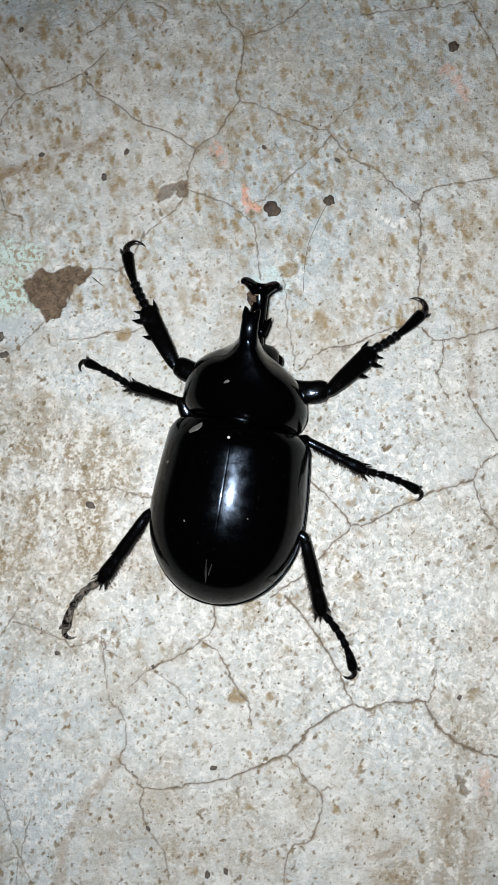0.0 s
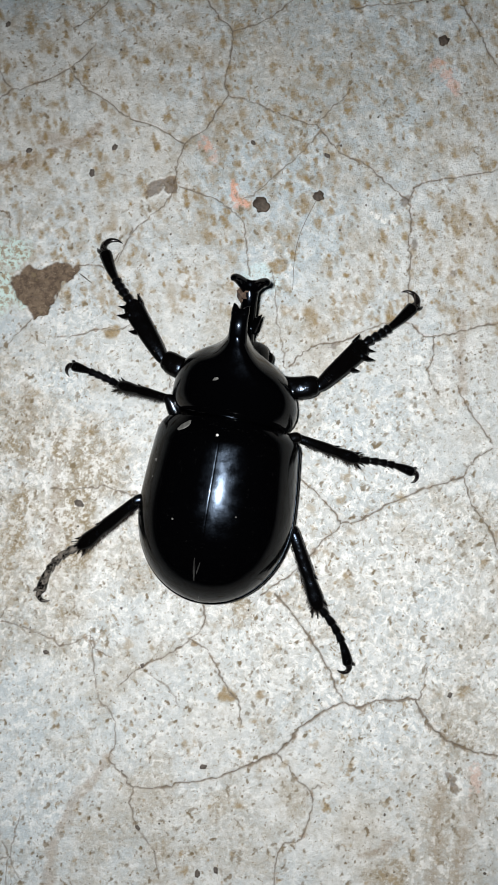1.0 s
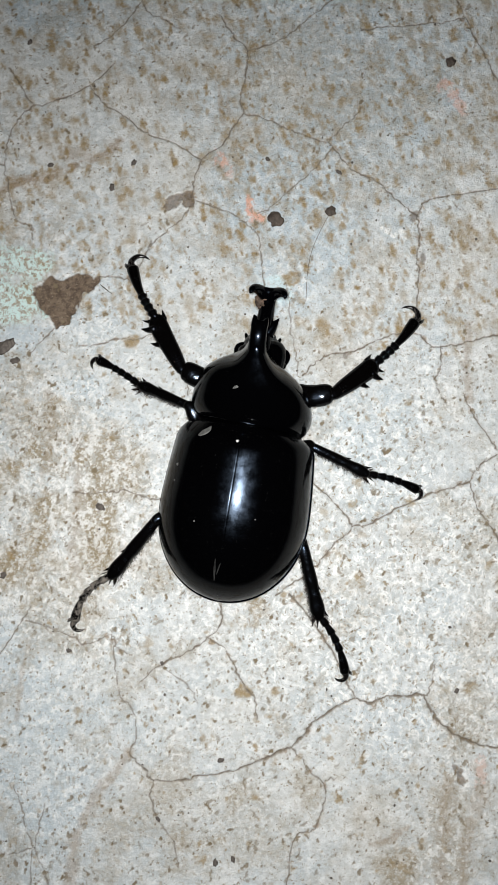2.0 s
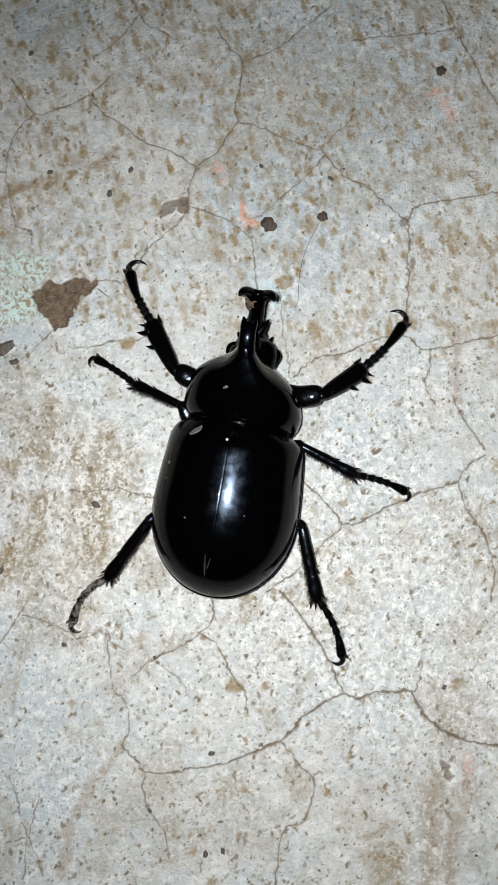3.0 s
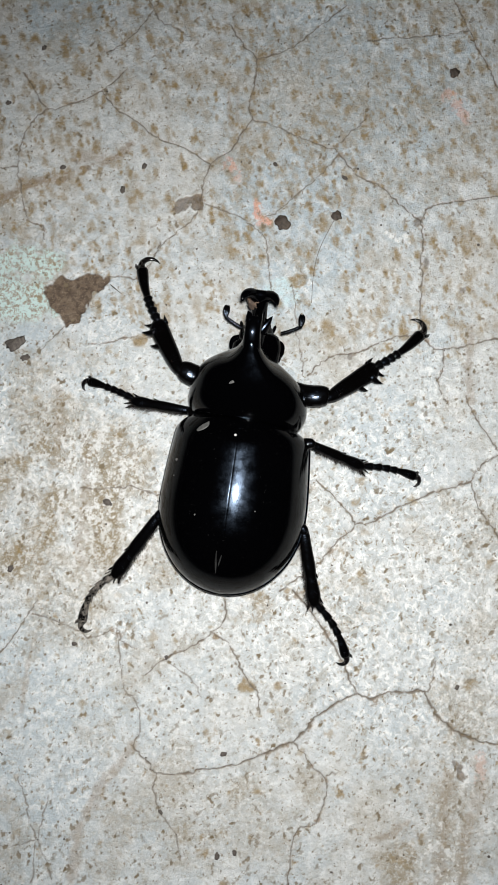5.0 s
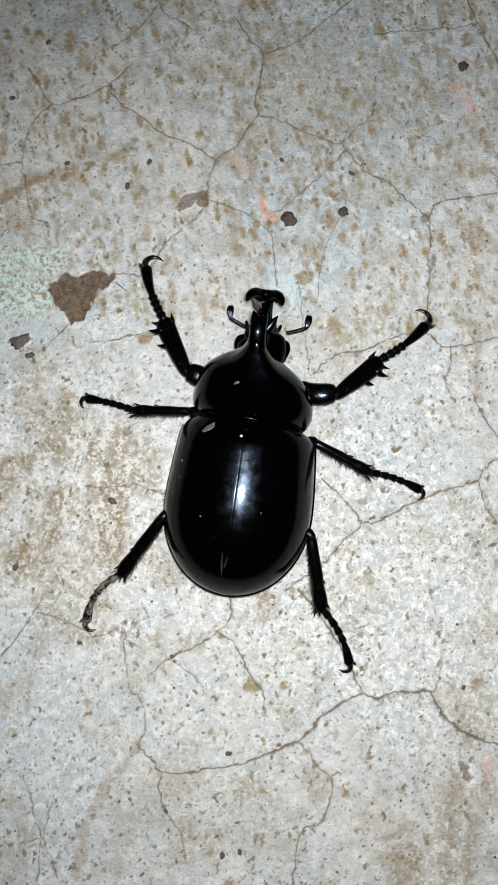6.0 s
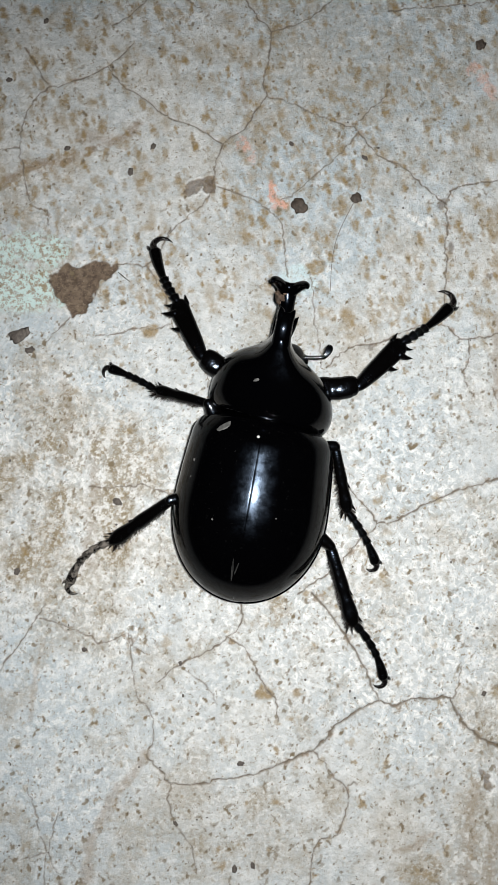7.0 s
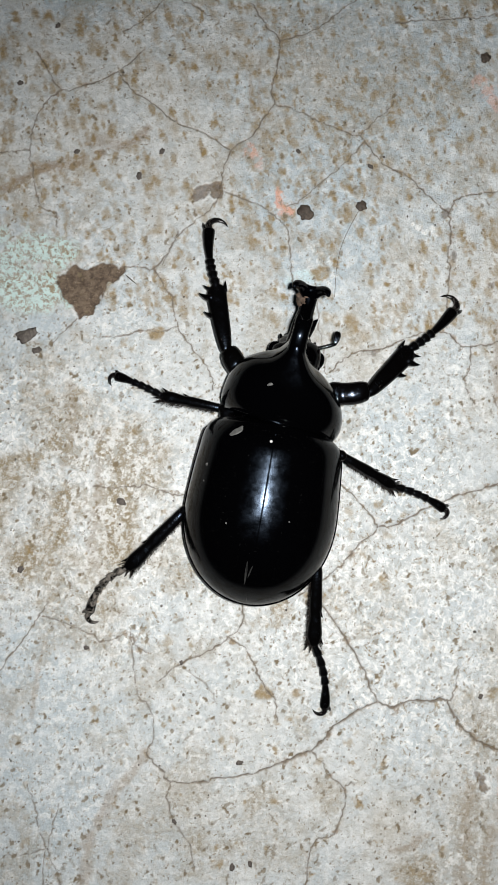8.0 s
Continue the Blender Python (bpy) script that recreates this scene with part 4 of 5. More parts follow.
def foot(side, length, bow, hook, material, claw_len):
    """Tarsus of five joints on a bowed line, ending in two claws that curl towards hook (-1 or 1 in x)."""
    def line(f):
        return bow * 4 * f * (1 - f), length * f, -0.15 * f

    k, last = (1.06, 0.45) if claw_len > 3 else (0.84, 0.62)
    bm = bmesh.new()
    tube(bm, [(*line(f), 0.52 * k, 0.48 * k) for f in np.linspace(0, last - 0.05, 6)] + [(*line(last), 0.54 * k, 0.5 * k), (*line(last + (0.9 - last) * 0.35), 0.74 * k, 0.66 * k), (*line(last + (0.9 - last) * 0.7), 0.94 * k, 0.78 * k), (*line(0.94), 1.1 * k, 0.82 * k), (*line(1.0), 1.0 * k, 0.68 * k), (*line(1.035), 0.3, 0.25)], 3, 12)
    ob = part("tarsus", bm, material, beetle)
    cuts = [(last + 0.02) * q for q in (0.0, 0.28, 0.54, 0.78, 1.0)]
    for a, b in zip(cuts, cuts[1:]):
        bm = bmesh.new()
        tube(bm, [(*line(a + 0.005), 0.58 * k, 0.5 * k), (*line(a + (b - a) * 0.4), 0.72 * k, 0.64 * k), (*line(b - 0.025), 0.88 * k, 0.70 * k), (*line(b + 0.015), 0.6 * k, 0.45 * k)], 3, 12)
        x, y, z = line(b)
        for q in (-1, 1):
            spike(bm, (x + q * 0.6 * k, y - 0.5, z - 0.1), (x + q * 0.92 * k, y + 0.25, z - 0.3), 0.12, seg=5)
        part("tarsomere", bm, material, ob)
    x, y, z = line(1.0)
    for n in range(2):
        bm = bmesh.new()
        c = claw_len
        if n == 0:
            tube(bm, [(x + hook * 0.1, y - 0.5, z, 0.74 * k, 0.6 * k), (x + hook * 0.05, y + c * 0.26, z, 0.66 * k, 0.55 * k), (x + hook * c * 0.2, y + c * 0.50, z - 0.1, 0.58 * k, 0.45 * k), (x + hook * c * 0.52, y + c * 0.58, z - 0.3, 0.46 * k, 0.38 * k), (x + hook * c * 0.82, y + c * 0.42, z - 0.5, 0.28 * k, 0.24 * k), (x + hook * c * 0.98, y + c * 0.16, z - 0.7, 0.04, 0.04)], 5, 8)
        else:
            tube(bm, [(x - hook * 0.35, y - 0.5, z - 0.2, 0.5 * k, 0.45 * k), (x - hook * 0.65, y + c * 0.16, z - 0.3, 0.46 * k, 0.4 * k), (x - hook * 0.9, y + c * 0.38, z - 0.5, 0.36 * k, 0.3 * k), (x - hook * 0.95, y + c * 0.6, z - 0.7, 0.1, 0.1)], 4, 8)
        part("claw", bm, CLAW if material is LEG else material, ob, "curved pointed claw")
    return ob


def leg(side, kind, tibia_len, foot_len, bow, hook, material, claw_len):
    if kind == "F":
        return femur(side, 8.2, 1.95, 1.75, 1.0), digging_tibia(side, tibia_len), foot(side, foot_len, bow, hook, material, claw_len)
    if kind == "M":
        return femur(side, 8.0, 1.35, 1.2), walking_tibia(-side, tibia_len, 1.0, 1.0), foot(side, foot_len, bow, hook, material, claw_len)
    return femur(side, 9.0, 1.2, 1.1), walking_tibia(-side, tibia_len, 1.2, 1.6), foot(side, foot_len, bow, hook, material, claw_len)


legs = {
    "LF": leg(-1, "F", 12.4, 13.0, -0.6, 1, LEG, 3.8),
    "RF": leg(1, "F", 12.3, 13.2, 0.5, -1, LEG, 3.8),
    "LM": leg(-1, "M", 11.6, 10.2, 0.25, -1, LEG, 2.0),
    "RM": leg(1, "M", 12.1, 11.2, -0.5, 1, LEG, 2.0),
    "LH": leg(-1, "H", 14.4, 11.0, 1.5, -1, DUSTY, 2.4),
    "RH": leg(1, "H", 14.35, 12.2, -0.9, 1, LEG, 2.2),
}


# ---------------------------------------------------------------- loose bits on the floor
def crumb(x, y, r, seed, material, label, flat=0.4, stretch=1.0, turn=0.0):
    bm = bmesh.new()
    blob(bm, (0, 0, r * flat * 0.6), (r * stretch, r, r * flat), seed, 0.6, 3)
    ob = part("dirt_crumb", bm, material)
    ob.matrix_basis = at(x, y, 0, 0, turn)
    return tagged(ob, label, "dirt crumb", "crumbs on the floor")


crumb(0.0, 0.0, 1.4, 3, CRUMB, "dark brown crumb of dirt on cement")
crumb(10.8, 2.5, 0.95, 8, CRUMB, "dark brown crumb of dirt on cement", turn=20)
crumb(33.7, 35.5, 0.95, 12, CRUMB, "dark brown crumb of dirt on cement")
crumb(-50.8, -28.6, 1.15, 15, GREY_CRUMB, "grey-brown flake of dirt on cement", 0.3, 1.6, 35)
for i, (x, y, r) in enumerate(((-28.8, 10.0, 0.55), (-32.7, 4.6, 0.6), (-2.3, 12.5, 0.42), (12.1, 10.7, 0.45), (-33.8, -85.2, 0.42), (-4.4, -103.3, 0.5), (38.6, -88.5, 0.4), (-47.2, -72.2, 0.55), (-4.3, -121.2, 0.5), (-1.2, -120.4, 0.45), (-15.2, -114.2, 0.4), (-30, -58.4, 0.75), (-57.6, 21.4, 0.5), (-45.2, 8.4, 0.5), (-51.6, 34, 0.5), (-16.4, -86.6, 0.35))):
    crumb(x, y, r * 0.8, 20 + i, GREY_CRUMB, "small dark grain of dirt on cement", 0.45, 1.5, 70 + 25 * i)

bm = bmesh.new()
tube(bm, [(x, y, 0.12 + 0.25 * math.sin(i * 0.8), 0.05, 0.05) for i, (x, y) in enumerate([(11, 3), (8.8, -2), (7.4, -6.1), (6.8, -10.6), (6.8, -16.1)])], 8, 6)
tagged(part("hair", bm, HAIR), "fine curved hair lying on the cement", "hair")

bm = bmesh.new()
tube(bm, [(-33.5, -15.3, 0.12, 0.05, 0.05), (-32.8, -15.8, 0.2, 0.12, 0.1), (-32.0, -16.4, 0.18, 0.1, 0.1), (-31.1, -17.0, 0.12, 0.04, 0.04)], 4, 8)
tagged(part("splinter", bm, GREY_CRUMB), "thin dark plant splinter on cement", "splinter")
crumb(-48.7, -31.4, 0.55, 41, GREY_CRUMB, "small dark grain of dirt on cement", 0.35, 1.6, 20)

bm = bmesh.new()
dice = random.Random(5)
for k in range(280):
    r = 0.09 + 0.16 * dice.random() ** 2
    x, y = dice.uniform(-66, 52), dice.uniform(-132, 58)
    made = bmesh.ops.create_icosphere(bm, subdivisions=1, radius=r)
    sq = Vector((dice.uniform(0.7, 1.5), dice.uniform(0.7, 1.5), 0.55))
    for v in made["verts"]:
        v.co = Vector([a * b for a, b in zip(v.co, sq)]) + Vector((x, y, 0.02))
tagged(part("grit", bm, GREY_CRUMB), "scattered fine dark grit on the cement", "grit", kind="stuff")


# ---------------------------------------------------------------- what moves
def motions():
    walk(beetle, [
        (0, at(-4.4, -56.1, 0, 0, -5.2)),
        (0.5, at(-4.48, -56.13, 0, 0, -5.22)),
        (1, at(-4.36, -56.11, 0, 0, -5.61)),
        (1.2, at(-4.36, -56.11, 0, 0, -5.61)),
        (2.3, at(-4.51, -55.8, 0, 0, -5.6)),
        (2.5, at(-4.51, -55.8, 0, 0, -5.6)),
        (3, at(-4.44, -55.83, 0, 0, -5.48)),
        (3.5, at(-4.7, -55.82, 0, 0, -4.97)),
        (4, at(-4.57, -55.79, 0, 0, -4.88)),
        (4.3, at(-6.28, -55.55, 0, 0, -2.49)),
        (4.5, at(-5.85, -56.04, 0, 0, -3.98)),
        (4.7, at(-5.82, -55.63, 0, 0, -3.82)),
        (5.8, at(-5.81, -55.68, 0, 0, -3.33)),
        (6, at(-5.79, -55.93, 0, 0, -3.38)),
        (6.5, at(-5.66, -55.81, 0, 0, -3.46)),
        (6.7, at(-5.49, -55.87, 0, 0, -6)),
        (6.8, at(-5.6, -56.32, 0, 0, -5.97)),
        (7, at(-5.56, -56.27, 0, 0, -5.93)),
        (7.2, at(-5.02, -56.72, 0, 0, -5.59)),
        (7.5, at(-4.49, -56.49, 0, 0, -5.43)),
        (8, at(-4.26, -56.47, 0, 0, -4.69)),
    ])
    for ob in (*wings.values(), abdomen, scutellum):
        walk(ob, [(t, leaning(angle)) for t, angle in LEANING])
    # the shield turns a little towards the end; the head nods and carries the feelers
    walk(shield, [(t, at(0, SHIELD_Y, 0, 0, turn)) for t, turn in SHIELD_TURN])
    walk(head, [(t, at(*HEAD_AT(turn, nod), nod, turn)) for t, nod, turn in NOD])
    walk(antennae["L"], [(t, at(-2.4, 30.7 + lift, 9.2, 0, a)) for t, a, lift in FEELER_L])
    walk(antennae["R"], [(t, at(4.6, 30.7 + lift, 9.2, 0, a)) for t, a, lift in FEELER_R])
    walk(legs["LF"][0], [
        (0, at(-4.63, 19.91, 7.53, -5, 76)), (0.5, at(-4.63, 19.91, 7.53, -5, 76)),
        (1, at(-5.24, 20.07, 7.47, -6.2, 73.4)), (1.2, at(-5.24, 20.07, 7.47, -6.2, 73.4)),
        (2.3, at(-4.59, 19.92, 7.43, 10.1, 79.7)), (2.5, at(-4.59, 19.92, 7.43, 10.1, 79.7)),
        (3, at(-4.59, 19.92, 7.43, 10.1, 79.7)), (3.5, at(-5.03, 20.01, 7.51, 11.2, 77.2)),
        (4, at(-5.36, 20.07, 7.62, 18.6, 78.3)), (4.3, at(-2.64, 19.32, 6.57, 20.7, 74)),
        (4.5, at(-4.57, 19.85, 7.42, 10.1, 70.2)), (4.7, at(-4.83, 19.97, 7.44, 19.9, 80.7)),
        (5.8, at(-3.92, 19.87, 7.29, 11, 83.1)), (6, at(-3.92, 19.87, 7.29, 11, 83.1)),
        (6.5, at(-4.56, 19.9, 7.33, 20.6, 77.8)), (6.6, at(-4.56, 19.9, 7.33, 20.6, 77.8)),
        (6.7, at(-3.7, 19.68, 7.23, 11.3, 76.3)), (6.8, at(-3.7, 19.68, 7.23, 11.3, 76.3)), (7, at(-4.5, 19.82, 7.4, 10.2, 70.4)),
        (7.2, at(-3.82, 19.5, 7.29, 9.3, 67.2)), (7.5, at(-4.71, 19.71, 7.55, -6.7, 45.5)),
        (8, at(-4.62, 19.62, 7.56, -6.8, 44.7)),
    ])
    walk(legs["LF"][1], [
        (0, at(-13.32, 22.08, 6.75, -5.9, 34.9)), (0.5, at(-13.32, 22.08, 6.75, -5.9, 34.9)),
        (1, at(-13.81, 22.62, 6.5, -4.6, 37.8)), (1.2, at(-13.81, 22.62, 6.5, -4.6, 37.8)),
        (2.3, at(-13.31, 21.51, 9, -16.5, 34.6)), (2.5, at(-13.31, 21.51, 9, -16.5, 34.6)),
        (3, at(-13.31, 21.51, 9, -16.5, 34.6)), (3.5, at(-13.63, 21.97, 9.25, -17.7, 33.3)),
        (4, at(-13.71, 21.8, 10.5, -23.9, 33.6)), (4.3, at(-10.73, 21.64, 9.75, -20.4, 34.8)),
        (4.5, at(-12.91, 22.85, 9, -16.7, 32.5)), (4.7, at(-13.18, 21.34, 10.5, -24, 31.8)),
        (5.8, at(-12.69, 20.93, 9, -16.6, 30)), (6, at(-12.69, 20.93, 9, -16.6, 30)),
        (6.5, at(-12.79, 21.68, 10.5, -24.1, 31.3)), (6.6, at(-12.79, 21.68, 10.5, -24.1, 31.3)),
        (6.7, at(-12.27, 21.78, 9, -16.6, 37.6)), (6.8, at(-12.27, 21.78, 9, -16.6, 37.6)), (7, at(-12.84, 22.79, 9, -16.6, 32.7)),
        (7.2, at(-12, 22.95, 8.75, -15.4, 25.5)), (7.5, at(-11.09, 25.97, 6.5, -4.6, 19.3)),
        (8, at(-10.91, 25.98, 6.5, -4.7, 17.3)),
    ])
    walk(legs["LF"][2], [
        (0, at(-20.31, 32.1, 5.5, -16.7, 29.2)), (0.5, at(-20.31, 32.1, 5.5, -16.7, 29.2)),
        (1, at(-21.31, 32.29, 5.51, -18.2, 36.7)), (1.2, at(-21.31, 32.29, 5.51, -18.2, 36.7)),
        (2.3, at(-19.99, 31.2, 5.51, -19.2, 33)), (2.5, at(-19.99, 31.2, 5.51, -19.2, 33)),
        (3, at(-19.99, 31.2, 5.51, -19.2, 33)), (3.5, at(-20.06, 31.74, 5.52, -19.9, 33.1)),
        (4, at(-19.92, 31.16, 5.52, -19.4, 31)), (4.3, at(-17.3, 31.1, 5.48, -18.7, 24.4)),
        (4.5, at(-19.22, 32.78, 5.48, -19.9, 28.8)), (4.7, at(-19.08, 30.88, 5.51, -18.2, 24.5)),
        (5.8, at(-18.57, 31.12, 5.49, -18.2, 27)), (6, at(-18.57, 31.12, 5.49, -18.2, 27)),
        (6.5, at(-18.62, 31.26, 5.49, -18.1, 27)), (6.6, at(-18.62, 31.26, 5.49, -18.1, 27)),
        (6.7, at(-19.45, 31.11, 5.5, -18, 32.3)), (6.8, at(-19.45, 31.11, 5.5, -18, 32.3)), (7, at(-19.21, 32.69, 5.5, -19.1, 32.7)),
        (7.2, at(-17.1, 33.64, 5.5, -17.2, 26)), (7.5, at(-15.13, 37.53, 5.51, -16.6, 19.9)),
        (8, at(-14.54, 37.66, 5.5, -16.2, 16.7)),
    ])
    walk(legs["RF"][0], [
        (0, at(5.45, 20.05, 7.57, 9.1, -83.1)), (0.5, at(5.45, 20.05, 7.57, 9.1, -83.1)),
        (1, at(5.46, 20.09, 7.55, 6.1, -79.5)), (1.2, at(5.46, 20.09, 7.55, 6.1, -79.5)),
        (2.3, at(5.89, 20.09, 7.86, 22.1, -83.9)), (2.5, at(5.89, 20.09, 7.86, 22.1, -83.9)),
        (3, at(5.89, 20.09, 7.86, 22.1, -83.9)), (3.5, at(5.66, 20.11, 7.6, 8.9, -80.5)),
        (4, at(5.75, 20.1, 7.7, 14.8, -82.7)), (4.3, at(7.82, 19.79, 8.43, 18.2, -94.2)),
        (4.5, at(5.46, 19.97, 7.6, 12.2, -93.5)), (4.7, at(5.9, 19.96, 7.69, 11.6, -92.4)),
        (5.8, at(6.29, 20.03, 7.79, 12.6, -88.6)), (6, at(6.29, 20.03, 7.79, 12.6, -88.6)),
        (6.5, at(6.65, 20.04, 7.94, 14.9, -88.6)), (6.6, at(6.65, 20.04, 7.94, 14.9, -88.6)),
        (6.7, at(6.47, 20.28, 7.36, -5.5, -79.3)), (6.8, at(6.47, 20.28, 7.36, -5.5, -79.3)), (7, at(6.48, 20.35, 7.57, 2.7, -76.6)),
        (7.2, at(6.89, 20.34, 7.5, 0, -79.6)), (7.5, at(6.38, 20.26, 7.53, 1.4, -79.5)),
        (8, at(6.98, 20.4, 7.73, 6.5, -78.6)),
    ])
    walk(legs["RF"][1], [
        (0, at(14.28, 21.12, 9, -16.5, -36.7)), (0.5, at(14.28, 21.12, 9, -16.5, -36.7)),
        (1, at(14.26, 21.72, 8.5, -14.1, -36.1)), (1.2, at(14.26, 21.72, 8.5, -14.1, -36.1)),
        (2.3, at(14.18, 20.97, 11.25, -27.8, -43.4)), (2.5, at(14.18, 20.97, 11.25, -27.8, -43.4)),
        (3, at(14.18, 20.97, 11.25, -27.8, -43.4)), (3.5, at(14.43, 21.58, 9, -16.5, -40.4)),
        (4, at(14.38, 21.2, 10, -21.4, -39)), (4.3, at(16.35, 19.17, 11.25, -28, -49.1)),
        (4.5, at(14.24, 19.44, 9.5, -19, -44.2)), (4.7, at(14.71, 19.6, 9.5, -18.9, -47.9)),
        (5.8, at(15.08, 20.25, 9.75, -20.2, -42.1)), (6, at(15.08, 20.25, 9.75, -20.2, -42.1)),
        (6.5, at(15.34, 20.26, 10.25, -22.8, -42.2)), (6.6, at(15.34, 20.26, 10.25, -22.8, -42.2)),
        (6.7, at(15.27, 21.94, 6.5, -4.6, -38.8)), (6.8, at(15.27, 21.94, 6.5, -4.6, -38.8)), (7, at(15.23, 22.44, 8, -11.7, -34.6)),
        (7.2, at(15.74, 21.96, 7.5, -9.4, -38.1)), (7.5, at(15.23, 21.9, 7.75, -10.5, -35.1)),
        (8, at(15.75, 22.17, 8.75, -15.2, -33.9)),
    ])
    walk(legs["RF"][2], [
        (0, at(21.33, 30.58, 5.5, -17.1, -43.1)), (0.5, at(21.33, 30.58, 5.5, -17.1, -43.1)),
        (1, at(21.29, 31.37, 5.51, -17.1, -42.6)), (1.2, at(21.29, 31.37, 5.51, -17.1, -42.6)),
        (2.3, at(21.66, 28.88, 5.51, -17.1, -33.1)), (2.5, at(21.66, 28.88, 5.51, -17.1, -33.1)),
        (3, at(21.66, 28.88, 5.51, -17.1, -33.1)), (3.5, at(22.08, 30.57, 5.51, -18.3, -40.5)),
        (4, at(21.59, 30.11, 5.52, -17.2, -42.2)), (4.3, at(24.56, 26.29, 5.48, -17.7, -48.4)),
        (4.5, at(22.35, 27.78, 5.48, -16.9, -53.9)), (4.7, at(23.35, 27.4, 5.51, -18.3, -47.3)),
        (5.8, at(22.82, 28.82, 5.49, -16.4, -44.5)), (6, at(22.82, 28.82, 5.49, -16.4, -44.5)),
        (6.5, at(22.96, 28.66, 5.48, -16.3, -40.7)), (6.6, at(22.96, 28.66, 5.48, -16.3, -40.7)),
        (6.7, at(22.96, 31.49, 5.5, -16.9, -37.4)), (6.8, at(22.96, 31.49, 5.5, -16.9, -37.4)), (7, at(22.07, 32.36, 5.51, -17.1, -42.9)),
        (7.2, at(23.23, 31.52, 5.5, -17.2, -38.2)), (7.5, at(22.18, 31.8, 5.5, -16.7, -38.9)),
        (8, at(22.37, 32.02, 5.52, -16.7, -39.4)),
    ])
    walk(legs["LM"][0], [
        (0, at(-5.69, 9.74, 7.26, 14.4, 43)), (0.5, at(-5.69, 9.74, 7.26, 14.4, 43)),
        (1, at(-5.85, 9.86, 7.41, 18.9, 44.7)), (1.2, at(-5.85, 9.86, 7.41, 18.9, 44.7)),
        (2.3, at(-5.77, 9.79, 7.25, 12.7, 44)), (2.5, at(-5.77, 9.79, 7.25, 12.7, 44)),
        (3, at(-5.77, 9.79, 7.25, 12.7, 44)), (3.5, at(-5.67, 9.75, 7.26, 14.4, 42)),
        (4, at(-5.69, 9.74, 7.23, 12.8, 43)), (4.3, at(-4.64, 8.44, 7.05, -3.9, 32.6)),
        (4.5, at(-5.01, 9.01, 7.01, 16.3, 47.8)), (4.7, at(-4.6, 8.56, 7.04, -3.9, 42.6)),
        (5.8, at(-4.8, 8.82, 6.97, 5.6, 48.6)), (6, at(-4.8, 8.82, 6.97, 5.6, 48.6)),
        (6.5, at(-4.86, 8.86, 6.95, 13, 45.6)), (6.6, at(-4.86, 8.86, 6.95, 13, 45.6)),
        (6.7, at(-4.96, 8.96, 6.99, 14.6, 42)), (6.8, at(-4.96, 8.96, 6.99, 14.6, 42)), (7, at(-5.21, 9.23, 7.12, 21.1, 43.6)),
        (7.2, at(-5.06, 9.07, 7.03, 16.1, 41.6)), (7.5, at(-5.29, 9.3, 7.13, 17.2, 44.8)),
        (8, at(-4.92, 8.89, 7.01, -3.6, 37.2)),
    ])
    walk(legs["LM"][1], [
        (0, at(-10.98, 15.4, 9.25, -24.1, 77.1)), (0.5, at(-10.98, 15.4, 9.25, -24.1, 77.1)),
        (1, at(-11.18, 15.24, 10, -28.4, 78.9)), (1.2, at(-11.18, 15.24, 10, -28.4, 78.9)),
        (2.3, at(-11.19, 15.41, 9, -22.8, 71.3)), (2.5, at(-11.19, 15.41, 9, -22.8, 71.3)),
        (3, at(-11.19, 15.41, 9, -22.8, 71.3)), (3.5, at(-10.85, 15.51, 9.25, -24.3, 72.7)),
        (4, at(-11.01, 15.44, 9, -22.8, 76.9)), (4.3, at(-8.94, 15.16, 6.5, -9.9, 79.2)),
        (4.5, at(-10.7, 14.17, 9.25, -24.1, 75.4)), (4.7, at(-10, 14.44, 6.5, -9.6, 79.5)),
        (5.8, at(-10.77, 14.09, 7.75, -16.3, 93.9)), (6, at(-10.77, 14.09, 7.75, -16.3, 93.9)),
        (6.5, at(-10.43, 14.32, 8.75, -21.5, 89.1)), (6.6, at(-10.43, 14.32, 8.75, -21.5, 89.1)),
        (6.7, at(-10.14, 14.72, 9, -22.8, 81.4)), (6.8, at(-10.14, 14.72, 9, -22.8, 81.4)), (7, at(-10.36, 14.63, 10, -28.2, 80.4)),
        (7.2, at(-10.16, 14.81, 9.25, -24.2, 82)), (7.5, at(-10.68, 14.72, 9.5, -25.5, 81.3)),
        (8, at(-9.74, 15.26, 6.5, -9.5, 86)),
    ])
